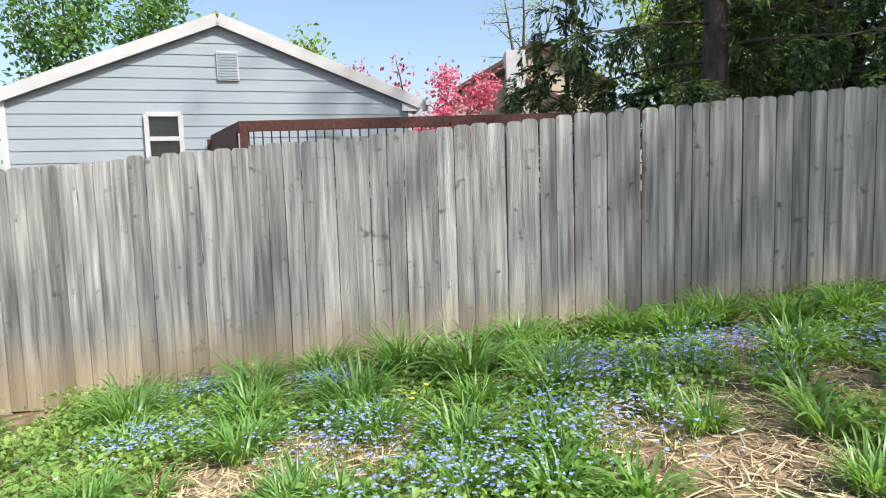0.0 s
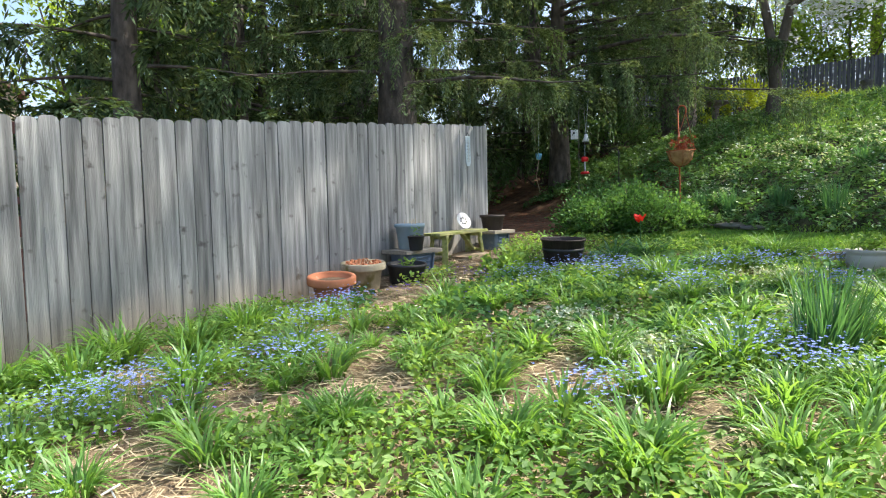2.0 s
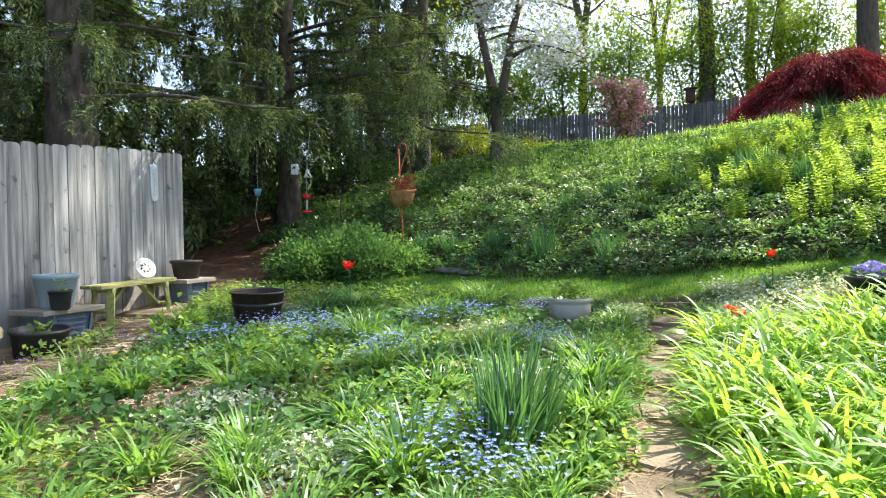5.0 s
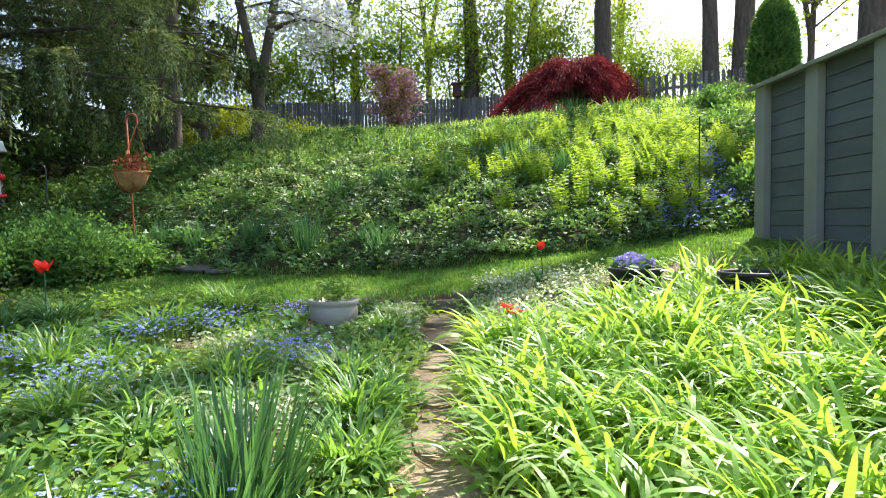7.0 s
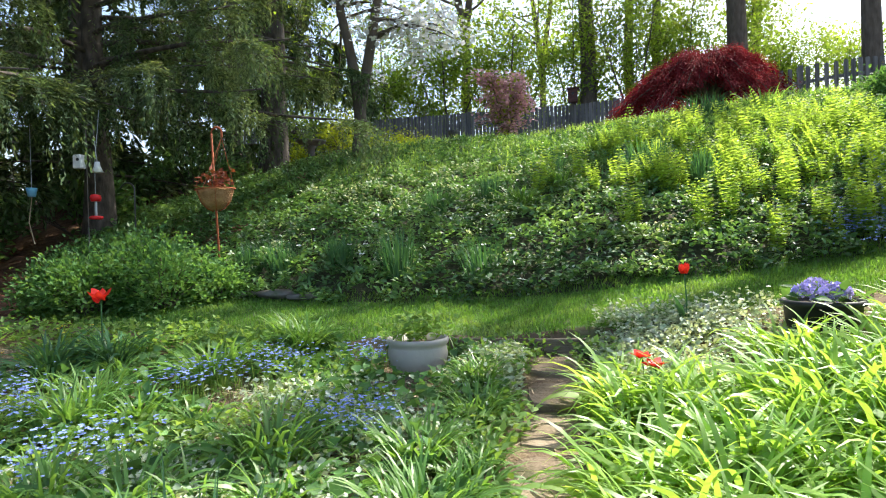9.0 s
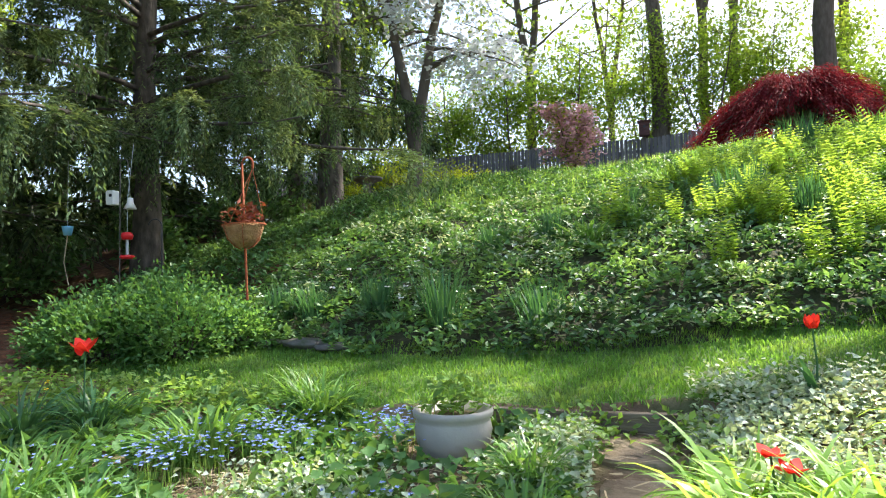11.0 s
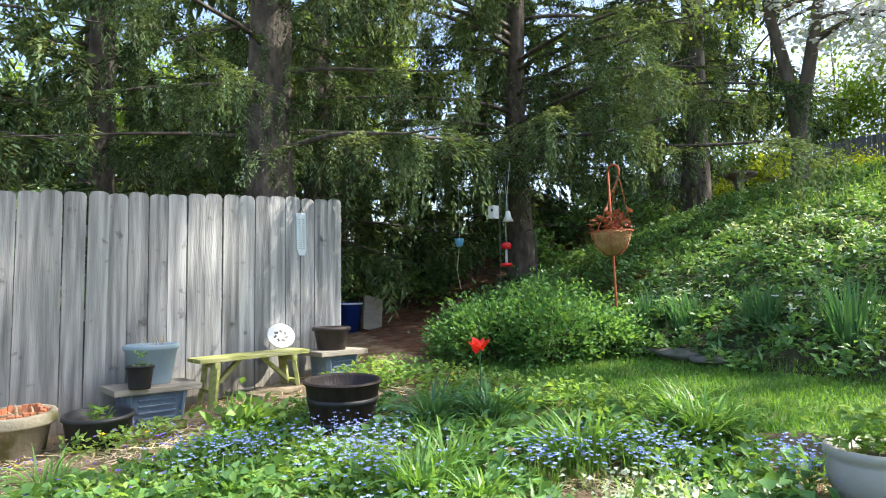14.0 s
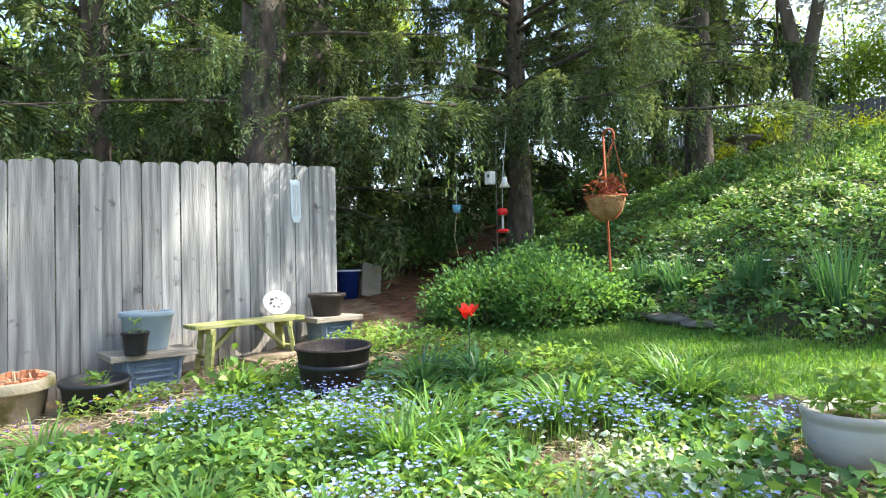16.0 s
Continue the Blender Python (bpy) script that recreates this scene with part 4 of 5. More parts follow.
part("cap", lathe([(0.001, 0.2), (0.05, 0.2), (0.06, 0.24), (0.05, 0.27), (0.001, 0.28)], 24), M["redplastic"], rf_, smooth=True)
rod([(0, 0, 0.04), (0, 0, 0.21)], 0.014, "bottle", M["zinc"], rf_)
rod([(0, 0, 0.27), (0, 0, 0.6), (0.05, 0.03, 1.2)], 0.003, "wire", M["zinc"], rf_)
bf = thing("blue_feeder", "small light blue cup feeder hanging on a wire", "bird feeder", pose(-5.54, 6.8, 1.5))
part("cup", lathe([(0.001, 0), (0.04, 0.0), (0.055, 0.07), (0.06, 0.1), (0.05, 0.1), (0.001, 0.03)], 20), M["blueglass"], bf, smooth=True)
rod([(0, 0, 0.1), (0, 0, 0.9)], 0.003, "wire", M["zinc"], bf)
rod([(0, 0, 0.0), (-0.05, 0, -0.3), (0.02, 0, -0.55)], 0.005, "stem", M["straw"], bf)


def tulip(x, y, h, r, label, spread=0.75, close=-0.75):
    ob = thing("tulip", label, "tulip", pose(x, y, float(gz(x, y))), "red tulips")
    v, f = tube_np([(0, 0, 0), (0.01, 0, h * 0.5), (0.0, 0.01, h)], [0.006, 0.005, 0.004], 6)
    part("stem", mesh_np("stem", v, f, M["daff"], True), None, ob)
    n = 6
    az = np.arange(n) * 2 * np.pi / n
    v, f = blades(np.tile([0.0, 0.01, h], (n, 1)), az, np.full(n, r * 1.7), np.full(n, r * 1.1), np.full(n, spread) + U(-0.1, 0.2, n), np.full(n, close) + U(-0.2, 0.3, n), 4, 1.0)
    part("petals", mesh_np("petals", v, f, M["red"]), None, ob, "red petals")
    n = 3
    v, f = blades(np.tile([0.0, 0, 0.0], (n, 1)), U(0, 6.3, n), U(0.2, 0.3, n), np.full(n, 0.05), U(0.1, 0.4, n), U(0.4, 1.0, n), 5)
    part("leaf", mesh_np("leaf", v, f, M["daff"]), None, ob)
    return ob


tulip(-2.55, 4.14, 0.46, 0.06, "open red tulip on a bent stem", 1.05, -0.45)
tulip(1.18, 4.6, 0.34, 0.045, "tall red tulip above the bed")
tulip(0.79, 3.6, 0.25, 0.04, "low wide open red tulip", 1.2, -0.2)
tulip(0.84, 3.53, 0.22, 0.04, "low wide open red tulip", 1.2, -0.2)

for k, (x, y, s) in enumerate(((-2.1, 5.83, 0.13), (-1.8, 5.74, 0.1), (-2.45, 5.9, 0.1), (-3.1, 6.05, 0.09))):
    bm = bmesh.new()
    bmesh.ops.create_icosphere(bm, subdivisions=3, radius=1.0)
    for v in bm.verts:
        v.co *= 1 + 0.25 * noise.noise(v.co * 1.6 + Vector((k * 7, 0, 0)))
        v.co = Vector((v.co.x * s * 1.5, v.co.y * s * 0.8, v.co.z * s * 0.34))
    ob = tagged(new("rock", bm_mesh("rock", bm, M["rock"], True)), "flat grey mossy rock at the foot of the bank", "rock", "rocks at the bank")
    ob.matrix_basis = pose(x, y, float(gz(x, y)) + s * 0.2, 0, 0, 20 * k)

mk = bm_mesh("plant_label", box(0.05, 0.13, 0.008, 0.002), M["whiteplastic"])
for x, y in ((-2.26, -1.55), (-3.37, -0.64), (-3.0, -1.0), (-1.9, 0.35), (-2.2, 0.9), (-3.3, 1.35), (-4.1, 1.2), (-1.75, 2.6)):
    ob = tagged(new("plant_label", mk), "small white plastic plant label tilted over the soil", "plant label", "plant labels")
    ob.matrix_basis = pose(x, y, float(gz(x, y)) + 0.07, 20, 25, 50 * x)
    st = new("stake", bpy.data.meshes.get("stake") or bm_mesh("stake", beam((0, 0, -0.12), (0, 0, 0), 0.006, 0.006, 0), M["zinc"]))
    st.parent = ob


# ---- trees ----
def limb(p0, az, up, length, r0, n=7, sag=0.0, curl=0.0, wob=0.06):
    """Centre line and radii of a limb that leaves p0."""
    t = np.linspace(0, 1, n)
    d = np.array([math.cos(az) * math.cos(up), math.sin(az) * math.cos(up), math.sin(up)])
    p = np.asarray(p0)[None] + d[None] * (t * length)[:, None]
    p[:, 2] += -sag * t ** 2 * length + curl * t ** 3 * length
    w = rng.normal(0, wob * length / n, (n, 3))
    w[0] = 0
    return p + np.cumsum(w, 0) * 0.6, r0 * (1 - 0.85 * t)


def spruce(x, y, h, r, z0, reach, limbs, dens, label, lean=0.0, sector=None, leaf=0.06):
    """A hanging spruce: trunk, drooping limbs and curtains of twigs."""
    zb = float(gz(x, y))
    ob = thing("spruce_tree", label, "tree", pose(x, y, zb - 0.1), "old spruces")
    zs = np.linspace(0, h, 12)
    cx_ = np.cumsum(rng.normal(lean * 0.05, 0.03, 12))
    v, f = tube_np(np.stack([cx_, cx_ * 0.4, zs], -1), r * (1.25 * np.exp(-zs * 1.2) * 0.4 + 1 - 0.93 * zs / h), 16)
    part("trunk", mesh_np("trunk", v, f, M["barkdark"], True), None, ob, "thick grey brown bark")
    wood, green, grey = [], [], []
    for k in range(limbs):
        q = k / limbs
        z = z0 + (h - z0) * q ** 1.25
        L = reach * (1 - 0.85 * (z - z0) / (h - z0)) * rng.uniform(0.7, 1.1)
        az = k * 2.4 + rng.uniform(-0.3, 0.3)
        if sector and z < z0 + 4.5:
            az = rng.uniform(*sector)
        p, rr = limb((0, 0, z), az, 0.1, L, 0.012 + 0.009 * L, 8, 0.42, 0.2)
        wood.append(tube_np(p, rr, 5))
        high = z > 6.5
        m = int(L * dens * (0.11 if high else 0.5) * rng.uniform(0.5, 1.2)) + 4
        # sprays hang in tongues from a few side shoots, with gaps between them
        nc = max(3, int(L * 3.4))
        ct, cs = np.sort(U(0.12, 1, nc)), rng.choice([-1, 1], nc) * U(0.25, 1.25, nc)
        cl, ch = U(0.25, 1.0, nc) * (1.15 - ct * 0.65), U(0.12, 0.8, nc)
        pick_ = rng.integers(0, nc, m)
        t = np.clip(ct[pick_] + rng.normal(0, 0.025, m), 0.05, 1)
        c = np.stack([np.interp(t, np.linspace(0, 1, 8), p[:, i]) for i in range(3)], -1)
        sa = az + cs[pick_] + rng.normal(0, 0.2, m)
        sl = cl[pick_] * U(0.55, 1.1, m)
        tip = c + np.stack([np.cos(sa) * sl, np.sin(sa) * sl, -sl * U(0.25, 0.6, m)], -1)
        hang = ch[pick_] * U(0.4, 1.15, m)
        per = 44 if leaf < 0.1 and not high else 20
        s = np.tile(np.linspace(0.04, 1, per), (m, 1))
        half = np.clip(s * 2.2, 0, 1)[..., None]
        low = np.clip(s * 1.7 - 0.7, 0, 1)[..., None]
        pos = c[:, None] * (1 - half) + tip[:, None] * half + low * np.stack([0 * hang, 0 * hang, -hang], -1)[:, None]
        pos = (pos + rng.normal(0, 0.014, pos.shape)).reshape(-1, 3)
        flank = np.where(np.arange(per) % 2 == 0, 0.7, -0.7)[None, :, None]
        way = np.stack([np.cos(sa), np.sin(sa), np.zeros(m)], -1)[:, None] * (1 - low) + low * np.array([0, 0, -1.2])
        way = way + flank * np.stack([-np.sin(sa), np.cos(sa), np.zeros(m)], -1)[:, None] + rng.normal(0, 0.28, (m, per, 3)) - np.array([0, 0, 0.25])
        way = way.reshape(-1, 3)
        size = leaf * (1.6 if high else 1.0)
        g = np.repeat(rng.random(m) < (0.09 if z < z0 + 3 else 0.03), per)
        v, f = leaves(pos[~g], way[~g], U(0.7, 1.3, (~g).sum()) * size, U(0.22, 0.36, (~g).sum()) * size, 0.1)
        green.append((v, f))
        v, f = leaves(pos[g], way[g], U(0.8, 1.4, g.sum()) * leaf, U(0.08, 0.15, g.sum()) * leaf, 0.0)
        grey.append((v, f))
    for v, f in wood:
        part("limb", mesh_np("limb", v, f, M["barkdark"], True), None, ob)
    v, f = join(*green)
    part("crown", mesh_np("crown", v, f, M["spruce"]), None, ob, "hanging dark green needle twigs")["kind"] = "stuff"
    v, f = join(*grey)
    part("dead_wood", mesh_np("dead_wood", v, f, M["sprucegrey"]), None, ob, "thin grey dead twigs")["kind"] = "stuff"
    return ob


spruce(-7.1, 4.95, 17, 0.34, 2.5, 3.6, 66, 52, "huge old spruce with thick trunk behind the fence")
spruce(-6.5, 9.0, 17, 0.17, 2.0, 4.6, 84, 66, "old spruce with low branches sweeping over the bank", sector=(-1.9, 0.7))
spruce(-5.0, 12.2, 20, 0.14, 4.8, 3.4, 66, 44, "tall dark spruce on the bank")
spruce(-9.4, 1.6, 14, 0.24, 2.2, 2.7, 50, 34, "dark spruce behind the garden fence", leaf=0.14)
spruce(-9.8, 3.6, 15, 0.26, 2.0, 2.7, 50, 34, "dark spruce behind the garden fence", leaf=0.14)
spruce(-9.2, 6.8, 14, 0.24, 1.4, 3.0, 50, 36, "dark spruce behind the garden fence", leaf=0.15)
spruce(-8.6, 11.5, 15, 0.26, 0.8, 3.4, 56, 36, "dark spruce at the back of the bank", leaf=0.18)
spruce(-12.5, 9.0, 15, 0.26, 0.6, 3.6, 52, 32, "dark spruce at the back of the bank", leaf=0.2)
spruce(-6.4, 15.0, 16, 0.24, 2.6, 3.2, 54, 36, "dark spruce at the back of the bank", leaf=0.18)
for x, y, h in ((-15.0, 4.5, 13), (-15.5, 8.0, 14), (-16.0, 12.5, 14), (-11.5, 14.5, 15), (-9.0, 18.0, 15)):
    spruce(x, y, h, 0.24, 0.4, 3.6, 48, 26, "dark spruce in the row behind the bank", leaf=0.26)
spruce(-12.5, -0.2, 5.4, 0.12, 0.4, 2.0, 46, 44, "small dark conifer between the houses", leaf=0.16)


def tree(name, label, x, y, h, r, crown, mat, n, leaf, bark="bark", forks=2, fork_z=0.3, spread=0.5, droop=0.0, twigs=26, extra=None, clump=0.35, group="", see_label="", pick=1, top=(0, 0)):
    """A leafy tree: forked tapered stems, limbs, twigs and a crown of clumped leaves. crown: (z from, reach)."""
    zb = float(gz(x, y))
    ob = thing(name, label, "tree", pose(x, y, zb - 0.08), group)
    wood, tips = [], []
    stems = []
    zf_ = h * fork_z
    base = np.stack([np.cumsum(rng.normal(0, 0.02 * h / 8, 6)), np.cumsum(rng.normal(0, 0.02 * h / 8, 6)), np.linspace(0, zf_, 6)], -1)
    wood.append(tube_np(base, r * (1 + 0.35 * np.exp(-np.linspace(0, 6, 6)) - 0.25 * np.linspace(0, 1, 6)), 12))
    for k in range(forks):
        az = rng.uniform(0, 6.3) if forks == 1 else k * 2 * math.pi / forks + rng.uniform(-0.4, 0.4)
        p, rr = limb(base[-1], az, 1.57 - spread * rng.uniform(0.25, 0.6), h - zf_, r * 0.72, 10, 0, 0, 0.08)
        wood.append(tube_np(p, np.maximum(rr, 0.008), 9))
        stems.append((p, rr, az))
        tips.append(p[-3:])
    for p, rr, az0 in stems:
        for k in range(twigs // forks):
            t = rng.uniform(0.05, 1)
            c = np.array([np.interp(t, np.linspace(0, 1, 10), p[:, i]) for i in range(3)])
            if c[2] < crown[0]:
                continue
            L = crown[1] * rng.uniform(0.5, 1.0) * (1.05 - 0.55 * t)
            q, qr = limb(c, rng.uniform(0, 6.3), rng.uniform(0.0, 0.8), L, max(0.012, r * 0.3 * (1 - t * 0.7)), 7, droop, 0, 0.12)
            wood.append(tube_np(q, np.maximum(qr, 0.004), 4))
            tips.append(q[2:])
            for j in range(3):
                s, sr = limb(q[rng.integers(2, 6)], rng.uniform(0, 6.3), rng.uniform(-0.2, 0.8), L * 0.5, 0.01, 5, droop, 0, 0.15)
                wood.append(tube_np(s, np.maximum(sr, 0.003), 3))
                tips.append(s[2:])
    v, f = join(*wood)
    part("trunk", mesh_np("trunk", v, f, M[bark], True), None, ob)
    if n:
        tp = np.concatenate(tips[::pick])
        c = tp[rng.integers(0, len(tp), n)] + rng.normal(0, clump, (n, 3))
        # added leaves high above the view, there only to cast dappled shade
        if top[0]:
            tp = tp[tp[:, 2] > top[1]]
            c = np.concatenate([c, tp[rng.integers(0, len(tp), top[0])] + rng.normal(0, clump * 1.6, (top[0], 3))])
            n = len(c)
        v, f = leaves(c, rng.normal(0, 1, (n, 3)) + np.array([0, 0, -0.3]), U(0.7, 1.3, n) * leaf, U(0.45, 0.8, n) * leaf)
        part("crown", mesh_np("crown", v, f, M[mat]), None, ob, see_label)
        if extra:
            m2, k2, l2, box_ = extra
            tp2 = tp[(tp[:, 0] > box_[0]) & (tp[:, 2] < box_[1])]
            tp2 = tp2 if len(tp2) else tp
            c = tp2[rng.integers(0, len(tp2), k2)] + rng.normal(0, clump * 0.6, (k2, 3))
            v, f = leaves(c, rng.normal(0, 1, (k2, 3)) * np.array([1, 1, 0.35]), U(0.8, 1.2, k2) * l2, U(0.7, 1.0, k2) * l2, 0.1)
            part("blossom", mesh_np("blossom", v, f, M[m2]), None, ob)
    return ob


# flowering dogwood on the bank
dogwood = tree("dogwood_tree", "double-stemmed dogwood with white blossom on the bank", -2.82, 10.71, 6.0, 0.14, (2.0, 2.6), "treegreen", 1900, 0.09, forks=2, fork_z=0.15, spread=0.4, droop=0.6, twigs=48, extra=("white", 3400, 0.09, (-0.2, 3.9)), clump=0.2)
tree("pink_dogwood", "small dogwood with pale pink blossom by the far fence", -0.72, 15.5, 1.75, 0.04, (0.35, 0.85), "yellowgreen", 1100, 0.08, forks=3, fork_z=0.15, spread=0.9, twigs=30, extra=("pink", 2600, 0.1, (-2, 9)), clump=0.12)
tree("cherry_tree", "tree with bright pink blossom between the houses", -22, -3.1, 6.7, 0.12, (1.8, 1.5), "hotpink", 5600, 0.17, forks=4, fork_z=0.2, spread=1.0, twigs=40, clump=0.25)
# heights and unseen upper crowns are set so their shade dapples the fence
tall = [(1.6, 24.5, 24, 0.33), (6.6, 23.5, 27, 0.36), (3.6, 27, 24, 0.22), (4.6, 26.5, 24, 0.2), (9.0, 19.4, 31, 0.24), (10.1, 19.9, 33, 0.32), (12.8, 17.6, 32, 0.4), (16.5, 27, 13, 0.2), (9.0, 30, 27, 0.25), (-3.0, 26, 20, 0.22), (0.2, 31, 16, 0.2)]
for k, (x, y, h, r) in enumerate(tall):
    high = y < 20 and x > 8
    n, leaf, reach = (2400, 0.26, 4.6) if not high else (100, 0.34, 1.4) if x > 12 else (380, 0.34, 3.0)
    tree("tall_tree", "tall bare-limbed tree with first spring leaves", x, y, h, r, (20.0 if x == 12.8 else 16.5 if high else 5.0, reach), "treegreen", n, leaf, bark="bark", forks=2, fork_z=0.3, spread=0.35, twigs=12 if x == 12.8 else 45, clump=0.55 if high else 0.4, group="trees behind the boundary fence", pick=3 if high else 1, top=(1300, 18) if x == 9.0 and high else (200, 18) if x == 10.1 else (0, 0))
for k, (x, y, h, w) in enumerate([(-1.2, 24, 6, 2.2), (1.2, 25, 6.5, 2.3), (3.4, 24.5, 6, 2.4), (5.3, 25.5, 6.2, 2.4), (7.6, 27, 5.5, 2.2), (-3.4, 23.5, 5.5, 2.2), (-5.8, 24, 6, 2.4), (9.5, 28, 4.6, 2.0), (-8.5, 22, 6, 2.5), (13.5, 30, 5, 2.3)]):
    tree("young_tree", "bushy young tree with bright yellow green leaves", x, y, h, 0.07, (0.6, w), "treegreen", 6600, 0.14, forks=4, fork_z=0.12, spread=0.75, twigs=50, clump=0.28, group="undergrowth behind the fence")
for k, (x, y, h, w) in enumerate([(-20, -14.2, 9.5, 2.8), (-20, -9.0, 7.4, 1.9), (-20, 4.8, 7, 2.6), (-18, 8, 7, 2.8), (-24, 9, 8, 3), (-17, 12.5, 8, 3)]):
    tree("garden_tree", "leafy green tree behind the neighbouring houses", x, y, h, 0.14, (1.2, w), "peony" if y < -12 else "treegreen", 9000 if y < -12 else 4800, 0.2, forks=3, fork_z=0.2, spread=0.7, twigs=46, clump=0.3, group="trees behind the houses")
tree("bare_tree", "tall bare tree behind the tan house", -42, 3.5, 14, 0.3, (4, 4), "treegreen", 500, 0.2, forks=3, fork_z=0.3, spread=0.5, twigs=50, clump=0.3)


def shrub(name, label, x, y, w, d, h, mat, n, leaf, group="", category="shrub", dome=0.6, lift=0.0):
    """A rounded shrub: a cluster of stems and an uneven dome of leaves."""
    ob = thing(name, label, category, pose(x, y, float(gz(x, y)) - 0.03), group)
    k = max(14, int(n / 90))
    wood, cs = [], []
    for i in range(k):
        a, q = rng.uniform(0, 6.3), math.sqrt(rng.uniform(0, 1))
        ex, ey = math.cos(a) * q * w / 2, math.sin(a) * q * d / 2
        ez = h * (1 - dome * q * q) * rng.uniform(0.72, 1.06)
        p = np.array([[ex * 0.1, ey * 0.1, 0], [ex * 0.45, ey * 0.45, ez * 0.55], [ex, ey, ez]])
        wood.append(tube_np(p, [0.012, 0.008, 0.003], 5))
        cs.append((ex, ey, ez))
    v, f = join(*wood)
    part("branchwork", mesh_np("branchwork", v, f, M["bark"]), None, ob)["kind"] = "stuff"
    cs = np.array(cs)
    c = cs[rng.integers(0, k, n)] * np.stack([U(0.75, 1.05, n), U(0.75, 1.05, n), np.sqrt(U(0.12, 1.05, n))], -1) + rng.normal(0, 0.055 + 0.03 * w, (n, 3))
    c[:, 2] = np.maximum(c[:, 2], 0.03) + lift
    out = c * np.array([1.0, 1.0, 0.6])
    v, f = leaves(c, out / (np.linalg.norm(out, axis=1)[:, None] + 1e-6) + rng.normal(0, 0.6, (n, 3)), U(0.7, 1.3, n) * leaf, U(0.45, 0.75, n) * leaf)
    part("foliage", mesh_np("foliage", v, f, M[mat]), None, ob)["kind"] = "stuff"
    return ob


# weeping red maple: tiers of drooping lace leaves
ml = thing("japanese_maple", "wide weeping red laceleaf maple on the bank top", "tree", pose(3.7, 14.9, float(gz(3.7, 14.9)) - 0.1))
wood, pos, way = [], [], []
for k in range(110):
    a = rng.uniform(0, 6.3)
    L = rng.uniform(0.3, 1.0)
    top = 1.62 * (1 - 0.5 * L * L) * rng.uniform(0.8, 1.05)
    t = np.linspace(0, 1, 10)
    q = np.stack([np.cos(a) * L * 2.3 * t, np.sin(a) * L * 1.6 * t, 0.35 + (top - 0.35) * np.sin(np.pi * 0.5 * np.minimum(t * 1.7, 1)) - 2.0 * np.clip(t - 0.45, 0, 1) ** 1.5 * L], -1)
    wood.append(tube_np(q, 0.03 * (1 - t * 0.9) + 0.002, 5))
    m = 470
    s = rng.uniform(0.3, 1.0, m)
    c = np.stack([np.interp(s, t, q[:, i]) for i in range(3)], -1) + rng.normal(0, 0.09, (m, 3)) * np.array([1, 1, 0.6])
    pos.append(c)
    way.append(np.stack([np.full(m, np.cos(a)), np.full(m, np.sin(a)), np.full(m, -0.9)], -1) + rng.normal(0, 0.5, (m, 3)))
v, f = join(*wood)
part("branchwork", mesh_np("branchwork", v, f, M["bark"], True), None, ml)["kind"] = "stuff"
pos, way = np.concatenate(pos), np.concatenate(way)
pos[:, 2] = np.maximum(pos[:, 2], 0.08)
v, f = leaves(pos, way, U(0.07, 0.14, len(pos)), U(0.013, 0.024, len(pos)))
part("foliage", mesh_np("foliage", v, f, M["maple"]), None, ml)

thuja = thing("clipped_thuja", "tall clipped dark green conifer with rounded top", "tree", pose(8.2, 14.2, float(gz(8.2, 14.2)) - 0.1))
n = 14000
zz = U(0, 1, n) ** 0.9
aa = U(0, 6.3, n)
rr = 0.52 * np.sqrt(np.clip(1 - (np.clip(zz - 0.35, 0, 1) / 0.65) ** 2.2, 0.0, 1)) * np.sqrt(U(0.25, 1.05, n))
c = np.stack([rr * np.cos(aa), rr * np.sin(aa), 0.1 + zz * 2.5], -1)
v, f = leaves(c, np.stack([np.cos(aa), np.sin(aa), U(0.2, 1.5, n)], -1) + rng.normal(0, 0.4, (n, 3)), U(0.08, 0.15, n), U(0.035, 0.06, n))
part("foliage", mesh_np("foliage", v, f, M["peony"]), None, thuja)
v, f = tube_np([(0, 0, 0), (0, 0, 2.3)], [0.12, 0.03], 8)
part("trunk", mesh_np("trunk", v, f, M["bark"]), None, thuja)

shrub("yellow_shrub", "bright yellow green shrub behind the dogwood", -4.2, 14.0, 1.3, 1.0, 1.1, "yellowgreen", 1800, 0.08, "yellow shrubs")
shrub("yellow_shrub", "low bright yellow green shrub on the bank top", -2.9, 12.6, 1.6, 0.8, 0.35, "yellowgreen", 1500, 0.06, "yellow shrubs")
shrub("yellow_shrub", "bright yellow green shrub under the spruces", -5.6, 14.6, 1.0, 0.8, 0.8, "yellowgreen", 1000, 0.07, "yellow shrubs")
for x, y, w, h in ((5.3, 10.9, 0.9, 0.4), (6.3, 12.5, 1.2, 0.5), (4.6, 9.0, 1.1, 0.4), (5.6, 8.8, 1.2, 0.45), (4.6, 7.6, 0.9, 0.4), (3.9, 6.7, 0.6, 0.35)):
    shrub("bank_shrub", "low dense green shrub on the bank", x, y, w, w * 0.8, h, "peony", 1300, 0.07, "low shrubs on the bank")
shrub("dry_shrub", "thin brownish shrub by the picket fence", 7.4, 14.5, 1.2, 0.9, 0.8, "straw", 700, 0.06, "")
for x, y, w, h in ((-3.95, 5.4, 0.7, 0.46), (-3.6, 5.3, 0.8, 0.52), (-3.3, 5.7, 0.9, 0.62), (-3.95, 5.95, 0.8, 0.6), (-3.0, 5.5, 0.8, 0.5), (-2.75, 5.85, 0.6, 0.36), (-3.55, 6.2, 0.9, 0.62)):
    shrub("peony_shrub", "leafy green peony bush with divided leaves", x, y, w, w, h, "peony", 3400, 0.048, "peonies at the bank foot", "peony", 0.5)
